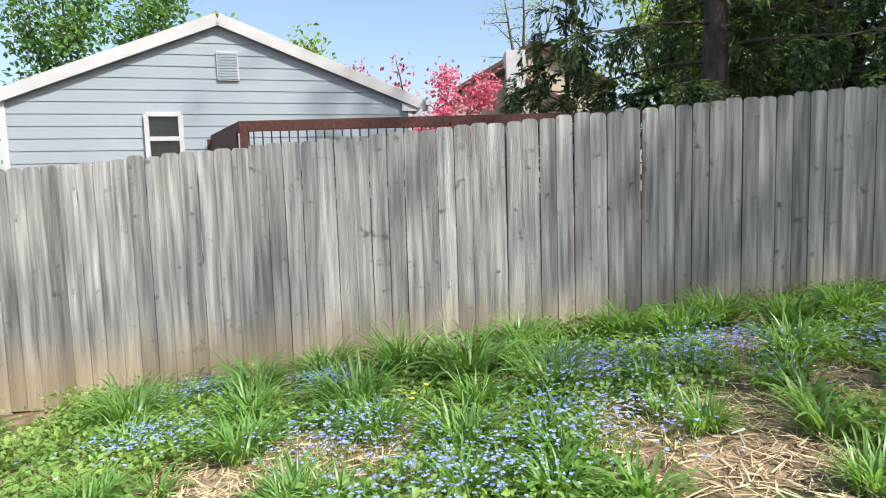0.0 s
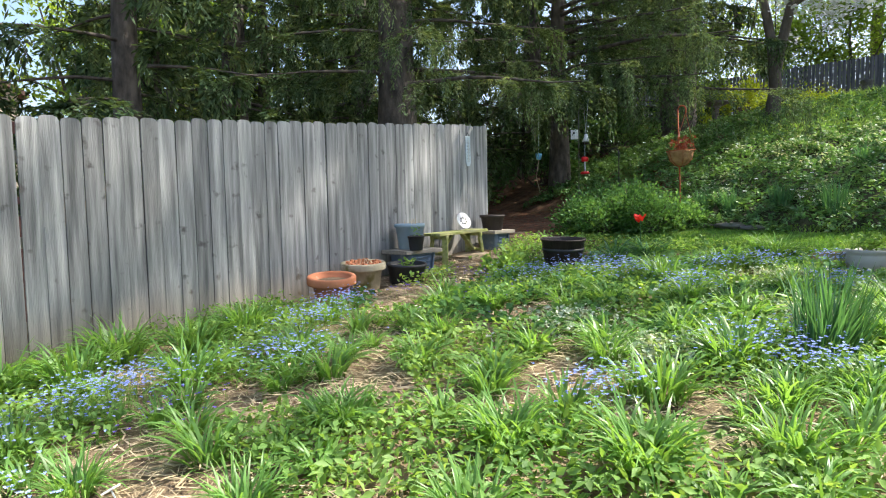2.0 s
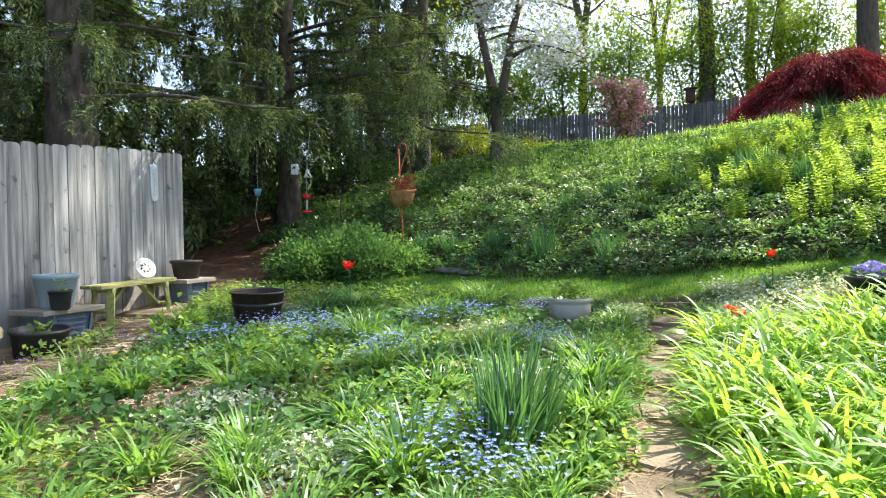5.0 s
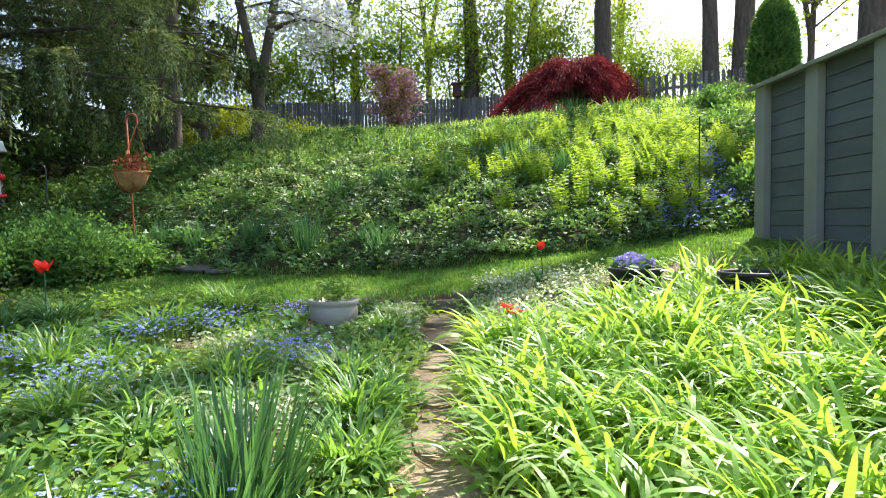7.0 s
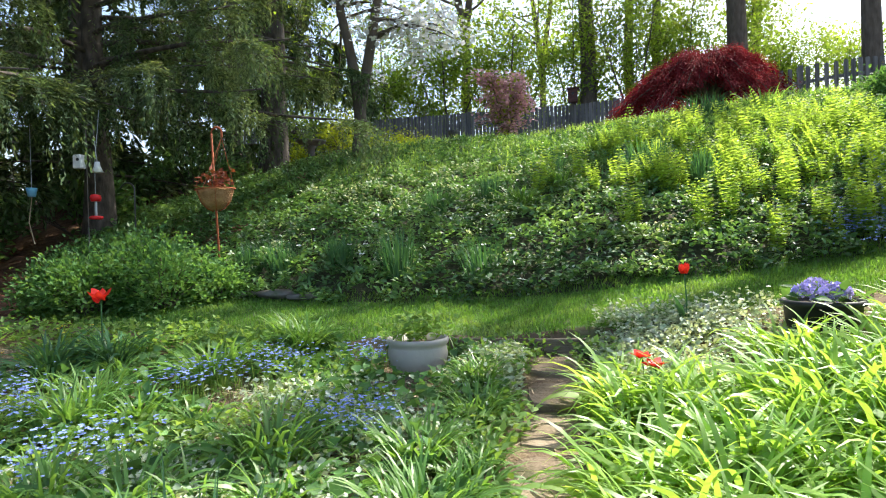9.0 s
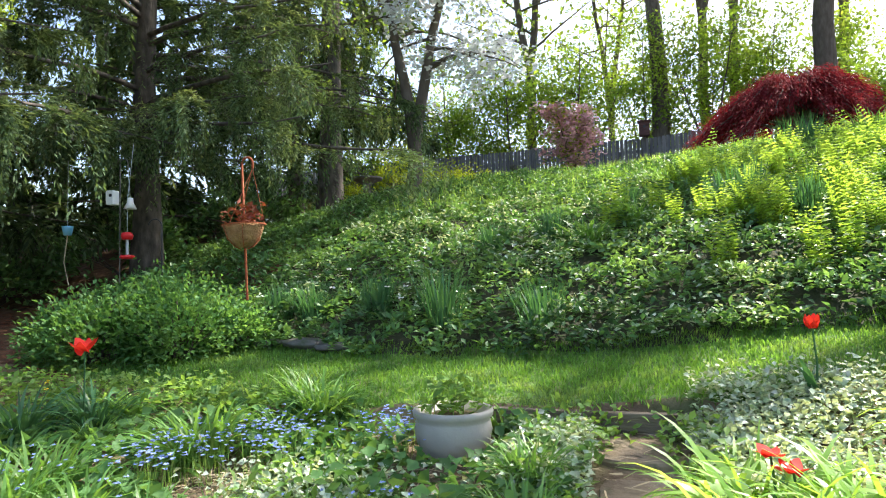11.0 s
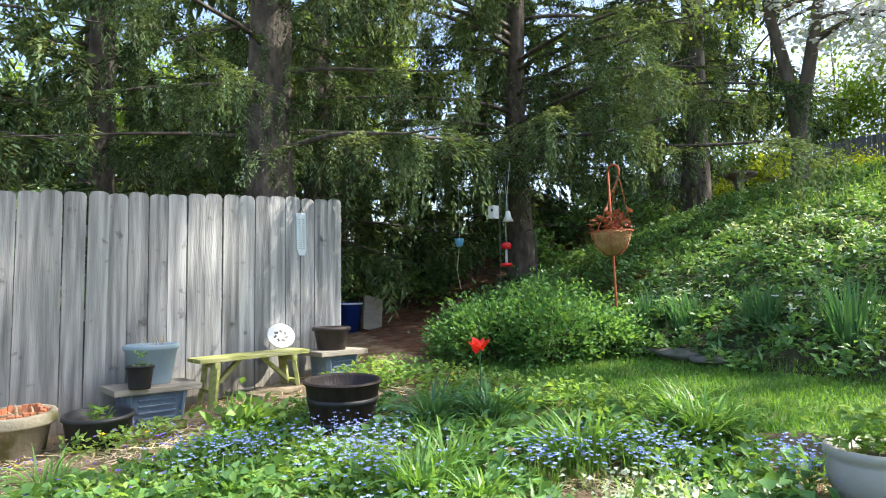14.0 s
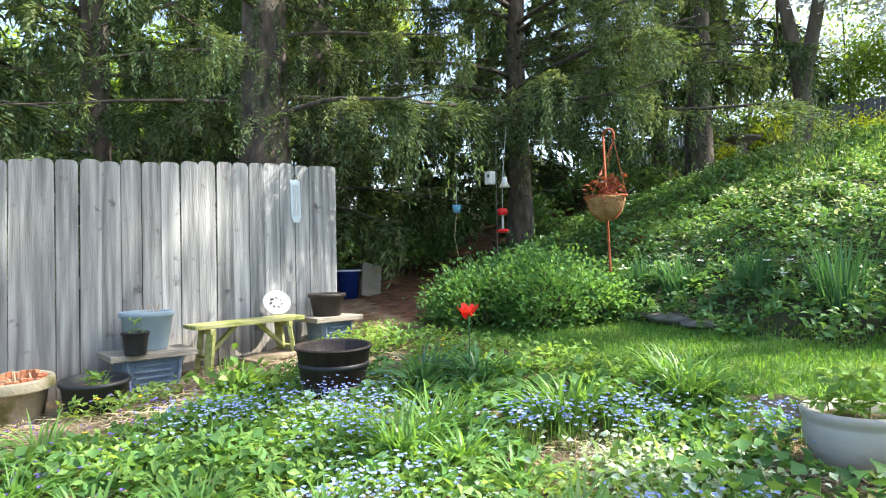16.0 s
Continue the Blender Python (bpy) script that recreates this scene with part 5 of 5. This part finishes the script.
shrub("herb_clump", "bright green leafy herb clump by the barrel", -3.6, 3.05, 0.5, 0.42, 0.2, "weed", 420, 0.085, "", "herb", 0.6)
for x, y, w, h in ((-7.2, 9.5, 2.2, 0.9), (-9, 8.6, 2.4, 1.0), (-10.5, 7, 2.5, 1.1), (-7.0, 12.5, 2.5, 1.2), (-13, 6.0, 3, 1.4), (-11, 12, 3, 1.4)):
    shrub("dark_underbrush", "dark low underbrush below the spruces", x, y, w, w, h, "vinca", 1800, 0.12, "underbrush", "shrub")

bath = thing("bird_bath", "stone bird bath on the bank top", "bird bath", pose(-4.6, 13.0, float(gz(-4.6, 13.0))))
part("bowl", lathe([(0.001, 0.42), (0.1, 0.42), (0.3, 0.5), (0.32, 0.54), (0.28, 0.54), (0.001, 0.48)], 28), M["rock"], bath, smooth=True)
part("pedestal", lathe([(0.001, 0), (0.16, 0), (0.15, 0.05), (0.08, 0.1), (0.07, 0.36), (0.12, 0.43), (0.001, 0.43)], 20), M["rock"], bath, smooth=True)
pil = thing("stone_pillar", "small stone pillar near the far fence", "pillar", pose(-1.9, 15.0, float(gz(-1.9, 15.0))))
part("shaft", lathe([(0.001, 0), (0.11, 0), (0.08, 0.06), (0.08, 0.34), (0.12, 0.4), (0.13, 0.46), (0.001, 0.47)], 16), M["rock"], pil)
pole = thing("garden_pole", "thin dark iron pole with small hook on the bank", "garden hook", pose(3.16, 6.27, float(gz(3.16, 6.27)) - 0.05))
rod([(0, 0, 0), (0, 0, 0.9), (0, 0, 1.15), (0.03, 0, 1.2), (0.07, 0, 1.18)], 0.008, "rod", M["black"], pole)


# ---- plants of the beds ----
def clump_mesh(name, n, h, w, mat, lean, droop, spread, seg=5):
    a = U(0, 6.3, n)
    q = np.sqrt(U(0, 1, n)) * spread
    base = np.stack([np.cos(a) * q, np.sin(a) * q, np.zeros(n) - 0.01], -1)
    v, f = blades(base, a + rng.normal(0, 0.6, n), U(0.65, 1.1, n) * h, U(0.7, 1.2, n) * w, np.abs(rng.normal(0, lean, n)), U(droop * 0.5, droop * 1.3, n), seg)
    return mesh_np(name, v, f, M[mat])


day = [clump_mesh("daylily", 125, 0.41, 0.018, "daylily", 0.36, 1.6, 0.13) for _ in range(5)]
tuftm = [clump_mesh("daylily", 60, 0.33, 0.018, "daylily", 0.42, 1.7, 0.08) for _ in range(4)]
lush = [clump_mesh("strap_leaf", 110, 0.46, 0.027, "lightleaf", 0.5, 1.8, 0.22, 6) for _ in range(6)]
daf = [clump_mesh("daffodil", 110, 0.40, 0.013, "daff", 0.22, 0.35, 0.13, 4) for _ in range(4)]
tus = [clump_mesh("daffodil", 120, 0.45, 0.02, "daff", 0.4, 1.8, 0.12, 6) for _ in range(2)]


def single(h, w, mat, lean, droop, seg=6):
    v, f = blades(np.zeros((1, 3)), np.zeros(1), np.array([h]), np.array([w]), np.array([lean]), np.array([droop]), seg)
    return mesh_np("leaf", v, f, M[mat])


outer = {"daylily": [single(0.34 + 0.03 * k, 0.019, "daylily", 0.35 + 0.08 * k, 1.5 + 0.15 * (k % 3)) for k in range(5)],
         "strap_leaf_plant": [single(0.42 + 0.03 * k, 0.034, "lightleaf", 0.4 + 0.1 * k, 1.6 + 0.15 * (k % 3)) for k in range(5)],
         "daffodil_leaves": [single(0.36 + 0.02 * k, 0.014, "daff", 0.2 + 0.06 * k, 0.4) for k in range(4)]}


def plant(me, x, y, s, name, label, category, group, turn=None):
    if y < 1.7 and -0.2 < x < 0.5:
        x -= 0.16
    ob = new(name)
    ob.empty_display_size = 0.1
    part("foliage", me, None, ob)["kind"] = "stuff"
    for k in range(8 if name in outer else 0):
        a = k * 45 + rng.uniform(-18, 18)
        part("leaf", outer[name][k % len(outer[name])], None, ob, m=pose(0.05 * math.cos(radians(a)), 0.05 * math.sin(radians(a)), 0, 0, 0, a))
    ob.matrix_basis = Matrix.Translation(on(x, y)) @ pose(0, 0, 0, rng.uniform(-6, 6), rng.uniform(-6, 6), rng.uniform(0, 360)) @ Matrix.Diagonal((s, s, s * rng.uniform(0.9, 1.1), 1))
    return tagged(ob, label, category, group)


DAY = [(-4.4, -3.2, 1.25), (-4.0, -2.7, 1.2), (-2.91, -4.08, 1.1), (-2.64, -2.82, 1.1), (-4.6, -1.35, 1.1), (-4.6, -0.6, 1.1), (-3.45, -0.6, 0.9), (-3.94, -5.2, 1.1), (-2.5, -1.6, 0.8),
       (-3.4, -2.2, 1.0), (-4.34, 0.34, 0.9), (-2.63, 0.9, 0.9), (-1.63, 0.16, 0.9), (-1.97, -0.54, 0.8), (-1.3, 0.87, 0.9), (-0.81, 0.46, 1.05), (-1.15, -0.34, 1.0), (-1.6, 3.9, 1.1), (-2.03, 3.44, 0.9),
       (-1.43, 1.1, 0.9), (-0.67, 1.11, 1.0), (-0.6, -0.25, 1.1), (-2.93, 0.24, 0.8), (-2.14, -0.6, 0.7), (0.0, 0.1, 0.95), (0.0, 1.86, 0.85), (-1.88, 3.1, 0.9), (-1.36, 2.38, 0.9), (-1.25, 4.45, 0.9),
       (-0.74, 2.84, 0.95), (0.0, 3.42, 0.75), (-0.04, 2.4, 0.9), (-1.12, 1.51, 0.85), (-1.95, 2.19, 0.8), (-2.82, 1.76, 0.7), (-0.02, 3.86, 0.7), (-1.45, 4.6, 0.7), (-0.15, 2.9, 0.85), (-0.3, 0.6, 0.9), (0.0, -0.8, 0.9),
       (-0.9, -0.95, 0.9), (-1.7, -1.3, 0.8), (-0.3, -1.5, 0.9), (-3.0, -3.3, 1.0), (-2.1, -3.6, 0.9), (-1.3, -2.2, 0.7), (-3.3, -4.9, 1.0), (-4.4, -4.4, 1.0), (-3.9, 0.9, 0.8), (-2.3, -4.6, 1.0), (-3.6, -3.5, 1.0), (-3.2, -2.7, 1.0), (-4.7, -2.2, 1.0), (-4.7, -3.9, 1.0), (-3.6, -4.2, 0.9), (-2.2, -2.4, 0.8), (-4.2, -0.2, 0.9), (-4.3, -1.0, 1.0)]
for k, (x, y, s) in enumerate(DAY):
    plant(day[k % 5], x, y, s * (1.08 if x < -3.3 and y < 0.6 else 0.76 if y < 1.0 else 0.9), "daylily", "clump of arching bright green daylily leaves", "daylily", "daylily clumps")
for k in range(135):
    x, y = rng.uniform(-4.8, 0.08), rng.uniform(-5.0, 4.4)
    if x < -3.9 and y > 1.0 or (-4.2 < x < -3.1 and y > 2.2):
        continue
    plant(tuftm[k % 4], x, y, rng.uniform(0.55, 1.0), "daylily", "small tuft of green strap leaves", "daylily", "daylily tufts")
for k, y in enumerate(np.arange(-2.7, 3.5, 0.19)):
    plant(tuftm[k % 4], rng.uniform(0.1, 0.2) if y < 1.7 else rng.uniform(0.02, 0.1), y + rng.uniform(-0.06, 0.06), rng.uniform(0.5, 0.8), "daylily", "small tuft of green strap leaves", "daylily", "daylily tufts")
k = 0
for yy in np.arange(-1.9, 4.35, 0.27):
    for xx in np.arange(0.72, 3.6, 0.31):
        x, y = xx + rng.uniform(-0.1, 0.1), yy + rng.uniform(-0.1, 0.1)
        if y > 3.75 and x < 1.45 or y < 1.7 and x < 0.8 or math.hypot(x - 1.86, y - 4.35) < 0.34 or math.hypot(x - 2.55, y - 3.85) < 0.36 or x > 3.3:
            continue
        plant(lush[k % 6], x, y, rng.uniform(0.72, 0.98), "strap_leaf_plant", "lush clump of broad light green strap leaves", "strap-leaf plant", "dense strap-leaf bed")
        k += 1
plant(daf[0], -0.3, 1.55, 1.25, "daffodil_leaves", "dense upright clump of blue-green daffodil leaves", "daffodil", "daffodil clumps")
plant(daf[1], -0.12, 1.4, 1.1, "daffodil_leaves", "dense upright clump of blue-green daffodil leaves", "daffodil", "daffodil clumps")
for k, (x, y, s) in enumerate([(-2.19, 6.15, 0.95), (-1.6, 6.15, 0.9), (-1.01, 6.02, 1.1), (-0.24, 5.97, 1.1), (-0.35, 7.72, 0.95), (1.53, 8.05, 1.2), (1.97, 7.7, 1.0), (0.43, 8.6, 0.8), (-2.6, 6.3, 0.9), (1.35, 8.2, 1.1), (2.6, 11.0, 1.2), (2.9, 11.1, 1.2), (-0.9, 7.4, 0.8)]):
    plant(daf[k % 4], x, y, s, "daffodil_leaves", "upright clump of dark blue-green daffodil leaves on the bank", "daffodil", "daffodil clumps")
for k, (x, y, s) in enumerate([(0.05, 7.5, 1.0), (0.5, 8.0, 0.9), (0.9, 9.5, 0.9), (1.3, 10.2, 0.9), (2.3, 9.6, 1.0), (3.1, 10.0, 1.0), (3.6, 11.0, 1.3), (0.2, 10.3, 0.8), (2.9, 8.2, 0.9)]):
    plant(day[k % 5], x, y, s, "daylily", "clump of arching bright green leaves on the bank", "daylily", "daylily clumps")
plant(tus[0], -2.75, 3.95, 1.0, "grassy_clump", "arching blue-green grassy clump beside the barrel", "grassy plant", "grassy clumps")
plant(tus[1], -2.45, 4.15, 0.9, "grassy_clump", "arching blue-green grassy clump beside the barrel", "grassy plant", "grassy clumps")

# ferns on the right of the bank
fern_meshes = []
for _ in range(4):
    pcs = []
    for k in range(7):
        az, L = rng.uniform(0, 6.3), rng.uniform(0.32, 0.5)
        t = np.linspace(0.12, 1, 15)
        ang = 0.12 + 0.4 * t ** 2
        rr, zz = np.cumsum(np.sin(ang)) * L / 15, np.cumsum(np.cos(ang)) * L / 15
        c = np.stack([rr * math.cos(az), rr * math.sin(az), zz], -1)
        side = np.array([-math.sin(az), math.cos(az), 0.15])
        w = L * 0.17 * np.sin(np.pi * (0.12 + 0.86 * t)) + 0.008
        for s in (-1, 1):
            pcs.append(leaves(c, np.tile(side * s, (15, 1)) + np.array([0, 0, 0.1]) + rng.normal(0, 0.1, (15, 3)), w, np.full(15, L * 0.05)))
    v, f = join(*pcs)
    fern_meshes.append(mesh_np("fern", v, f, M["fern"]))
k = 0
while k < 150:
    x, y = rng.uniform(0.1, 4.4), rng.uniform(6.05, 9.8)
    if noise.noise((x * 1.1, y * 1.1, 9)) + 0.25 * (x - 1.2) < -0.05:
        continue
    plant(fern_meshes[k % 4], x, y, rng.uniform(0.8, 1.3), "fern", "young yellow-green fern with unrolling fronds", "fern", "ferns on the bank")
    k += 1


def scatter(n, x0, x1, y0, y1, keep):
    x, y = U(x0, x1, n), U(y0, y1, n)
    ok = keep(x, y)
    return x[ok], y[ok]


def nz(x, y, s, k):
    return np.array([noise.noise((a * s, b * s, k)) for a, b in zip(x, y)])


def cover(name, label, category, x, y, mat, leaf, lift, up=0.6, aspect=0.55, mound=0.0):
    n = len(x)
    p = np.stack([x, y, gz(x, y) + U(0.0, 1, n) * lift], -1)
    if mound:
        p[:, 2] += mound * np.clip(nz(x, y, 3.6, 5) + 0.6 * nz(x, y, 8.0, 6) + 0.25, 0, 1)
    v, f = leaves(p, np.stack([rng.normal(0, 1, n), rng.normal(0, 1, n), U(-0.15, up, n)], -1), U(0.65, 1.3, n) * leaf, U(0.8, 1.2, n) * leaf * aspect)
    return tagged(new(name, mesh_np(name, v, f, M[mat])), label, category, kind="stuff")


# lawn strip
def on_lawn(x, y):
    front = np.interp(x, [-4.2, -3.2, -2.2, -1.0, -0.85, 0.9, 1.4, 3.4], [5.2, 4.8, 4.6, 4.55, 4.53, 4.53, 4.72, 4.85])
    return (y > front) & (y < toe(x) + 0.15)


x, y = scatter(72000, -4.2, 3.9, 4.5, 6.3, on_lawn)
n = len(x)
v, f = blades(np.stack([x, y, gz(x, y)], -1), U(0, 6.3, n), U(0.02, 0.05, n), U(0.005, 0.01, n), np.abs(rng.normal(0, 0.4, n)), U(0, 1.0, n), 2)
tagged(new("lawn", mesh_np("lawn", v, f, M["grass"])), "strip of short green lawn below the bank", "grass", kind="stuff")

# evergreen ground cover on the bank
x, y = scatter(96000, -6.6, 5.5, 5.55, 11.8, lambda x, y: (y > toe(x) - 0.06 + 0.06 * np.sin(x * 9)) & ((x > -4.2) | (y > 7.4 - 0.25 * (x + 4.2) + 0.2 * np.sin(x * 4))))
cover("ground_cover", "glossy dark green ground cover on the bank", "ground cover", x, y, "vinca", 0.07, 0.09, 0.8, 0.5, 0.17)
x, y = scatter(15000, -3.0, 4.0, 5.6, 9.5, lambda x, y: (y > toe(x)) & (y < toe(x) + 3.2) & (nz(x, y, 1.3, 2) + 0.35 * nz(x, y, 6.0, 3) > 0.02))
cover("variegated_cover", "silvery variegated ground cover leaves on the bank", "ground cover", x, y, "variegated", 0.05, 0.12, 0.8, 0.55, 0.17)
x, y = scatter(16000, -3, 7, 9.0, 14.5, lambda x, y: nz(x, y, 0.8, 4) > -0.25)
n = len(x)
v, f = blades(np.stack([x, y, gz(x, y)], -1), U(0, 6.3, n), U(0.1, 0.26, n), U(0.008, 0.016, n), np.abs(rng.normal(0, 0.3, n)), U(0.2, 1.2, n), 3)
tagged(new("tall_grass", mesh_np("tall_grass", v, f, M["lightleaf"])), "bright green tall grass on top of the bank", "grass", kind="stuff")
x, y = scatter(15000, -14, 16, 12, 22, lambda x, y: x > -6)
n = len(x)
v, f = blades(np.stack([x, y, gz(x, y)], -1), U(0, 6.3, n), U(0.08, 0.2, n), U(0.012, 0.025, n), np.abs(rng.normal(0, 0.4, n)), U(0.2, 1.2, n), 2)
tagged(new("upper_grass", mesh_np("upper_grass", v, f, M["grass"])), "green grass of the upper garden", "grass", kind="stuff")


# low herbs, silvery leaves and forget-me-nots between the clumps
def off_path(x, y):
    return (np.abs(x - 0.375) > 0.14 + 0.05 * np.sin(y * 7)) | (y > 4.5)


def bare(x, y):
    """Patches where straw mulch stays open."""
    return nz(x, y, 0.9, 11) + 0.22 * np.exp(-((x + 1.7) ** 2 + (y + 0.2) ** 2) / 1.8) + 0.5 * np.exp(-((x + 4.15) ** 2 + (y - 2.9) ** 2) / 0.25)


x, y = scatter(95000, -5.0, 0.75, -6.0, 4.75, lambda x, y: off_path(x, y) & (bare(x, y) < 0.1) & ~((x < -4.38) & (y > 1.0) & (y < 3.4)) & ~((x > -0.7) & (y > 4.48)) & ~((x > -2) & (y > 4.6)))
cover("herb_cover", "low light green herbs covering the soil", "ground cover", x, y, "weed", 0.054, 0.12, 0.9)
x, y = scatter(9000, -4.3, 0.15, 1.2, 4.5, lambda x, y: off_path(x, y) & (nz(x, y, 1.5, 31) > -0.18) & (np.hypot(x + 0.44, y - 4.2) > 0.24) & (np.hypot(x + 3.16, y - 3.52) > 0.27) & ~((x < -3.5) & (y > 1.7)))
cover("violet_leaves", "rounded mid-green violet leaves covering the bed", "ground cover", x, y, "peony", 0.07, 0.09, 0.8, 0.9, 0.05)
x, y = scatter(8000, -5.05, -4.2, -6.5, 1.0, lambda x, y: nz(x, y, 2, 21) > -0.1)
cover("fence_herbs", "yellow green seedlings along the fence foot", "ground cover", x, y, "weed", 0.045, 0.2, 0.9)
sil = [(0.1, 3.95, 0.3), (0.76, 4.3, 0.32), (1.0, 4.45, 0.4), (1.36, 4.5, 0.4), (-0.41, 3.18, 0.35), (-0.5, 2.4, 0.35), (-1.04, 2.6, 0.35), (-1.08, 1.1, 0.3), (0.05, 4.2, 0.2), (1.0, 3.95, 0.3), (-0.9, 3.6, 0.3), (0.8, 3.7, 0.2), (-1.9, 1.5, 0.3)]
cx_, cy_ = [], []
for a, b, s in sil:
    m = 1700
    cx_.append(rng.normal(a, s * 0.6, m))
    cy_.append(rng.normal(b, s * 0.5, m))
x, y = np.concatenate(cx_), np.concatenate(cy_)
ok = ((np.abs(x - 0.4) > 0.2) | (y > 4.6)) & (y < 4.85) & ~((y > 4.48) & (x < 0.62)) & (np.hypot(x + 0.44, y - 4.2) > 0.27)
cover("silver_cover", "silvery green variegated dead-nettle mats", "ground cover", x[ok], y[ok], "variegated", 0.034, 0.11, 0.8, 0.8)


def flowers(name, label, spots, mat, size, lift, per):
    cx_, cy_ = [], []
    for a, b, s in spots:
        m = int(per * s / 0.3)
        cx_.append(rng.normal(a, s * 0.62, m))
        cy_.append(rng.normal(b, s * 0.62, m))
    x, y = np.concatenate(cx_), np.concatenate(cy_)
    ok = off_path(x, y) & (x > -5.0)
    x, y = x[ok], y[ok]
    c = np.stack([x, y, gz(x, y) + U(0.6, 1.15, len(x)) * lift], -1)
    pcs = []
    for k in range(5):
        a = k * 2 * np.pi / 5 + 0.3
        n = len(x)
        tilt = rng.normal(0, 0.35, (n, 3))
        pcs.append(leaves(c, np.tile([math.cos(a), math.sin(a), 0.15], (n, 1)) + tilt * 0.4, np.full(n, size), np.full(n, size * 0.85), 0.05))
    v, f = join(*pcs)
    ob = tagged(new(name, mesh_np(name, v, f, M[mat])), label, "flowers", kind="stuff")
    n = len(x)
    v, f = blades(np.stack([x, y, gz(x, y)], -1), U(0, 6.3, n), c[:, 2] - gz(x, y), np.full(n, 0.0025), np.abs(rng.normal(0, 0.2, n)), U(0, 0.3, n), 2)
    part("stalk", mesh_np("stalk", v, f, M["weed"]), None, ob)["kind"] = "stuff"
    return ob


FMN = [(-4.05, -3.76, 0.25), (-4.3, -4.8, 0.25), (-3.35, -2.01, 0.35), (-3.59, -0.92, 0.3), (-2.71, -3.46, 0.35), (-3.05, -4.68, 0.3), (-3.78, 0.57, 0.3), (-3.5, -1.2, 0.35), (-3.6, -1.93, 0.3), (-3.08, -0.15, 0.3), (-2.5, -2.2, 0.4), (-2.0, -2.9, 0.4),
       (-3.0, 2.7, 0.28), (-2.6, 3.2, 0.25), (-0.56, 1.25, 0.28), (-1.46, 2.61, 0.25), (-1.54, 3.6, 0.2), (-0.5, 3.1, 0.2), (-2.2, 3.1, 0.3), (-4.05, 1.13, 0.25), (-1.0, 0.2, 0.2), (-1.2, 3.9, 0.2), (-0.7, 4.15, 0.15), (-0.25, 1.0, 0.2)]
flowers("forget_me_nots", "drifts of small blue forget-me-not flowers", FMN, "blue", 0.012, 0.2, 240)
flowers("violets", "small violet flowers near the fence", [(-3.6, 2.6, 0.25), (-3.2, 2.3, 0.25), (-3.9, 1.9, 0.2), (-2.9, 1.9, 0.3), (-3.0, -1.0, 0.3), (-4.2, 2.6, 0.15)], "violet", 0.013, 0.12, 45)
flowers("blue_drift", "drift of pale blue flowers on the bank", [(3.7, 7.4, 0.3), (3.9, 7.8, 0.35), (3.5, 6.5, 0.3), (2.9, 6.2, 0.25)], "blue", 0.02, 0.2, 260)
flowers("yellow_flowers", "few yellow flowers in the bed", [(-3.5, 2.3, 0.3), (-4.2, 1.5, 0.2), (-3.0, 4.3, 0.3), (-3.3, -3.0, 0.3)], "yellow", 0.018, 0.2, 5)
flowers("white_daffodils", "few white daffodil flowers on the bank", [(-0.2, 6.0, 0.2), (-1.2, 6.1, 0.3), (1.8, 7.7, 0.2), (-2.2, 6.1, 0.2)], "white", 0.03, 0.35, 4)

# straw, stems and chips on the open soil
x, y = scatter(38000, -4.9, 0.9, -4.5, 4.4, lambda x, y: (bare(x, y) > -0.02) | (np.abs(x - 0.4) > 0.9) & (rng.random(len(x)) < 0.12) | (np.abs(x - 0.4) < 0.22) & (rng.random(len(x)) < 0.1))
n = len(x)
v, f = blades(np.stack([x, y, gz(x, y) + U(0.005, 0.03, n)], -1), U(0, 6.3, n), U(0.05, 0.16, n), U(0.004, 0.01, n), U(1.35, 1.6, n), U(-0.1, 0.2, n), 2)
tagged(new("straw_mulch", mesh_np("straw_mulch", v, f, M["straw"])), "dry straw and stems strewn over the soil", "mulch", kind="stuff")
x, y = scatter(5000, -8, -3.2, 4.8, 9.5, lambda x, y: y > 4.7)
n = len(x)
v, f = blades(np.stack([x, y, gz(x, y) + U(0.003, 0.015, n)], -1), U(0, 6.3, n), U(0.05, 0.15, n), U(0.004, 0.009, n), U(1.4, 1.6, n), U(-0.1, 0.2, n), 2)
tagged(new("needle_litter", mesh_np("needle_litter", v, f, M["deadleaf"])), "brown needles and twigs under the spruces", "litter", kind="stuff")

# weeds at the foot of the lawn edging
for x, y, w, h in ((-0.05, 4.44, 0.2, 0.12), (0.12, 4.43, 0.14, 0.16), (0.3, 4.46, 0.1, 0.08), (0.55, 4.45, 0.12, 0.1), (-0.2, 4.42, 0.18, 0.14)):
    shrub("weed_clump", "small leafy weed at the foot of the edging", x, y, w, w * 0.6, h, "weed", 60, 0.05, "weeds by the edging", "weed")
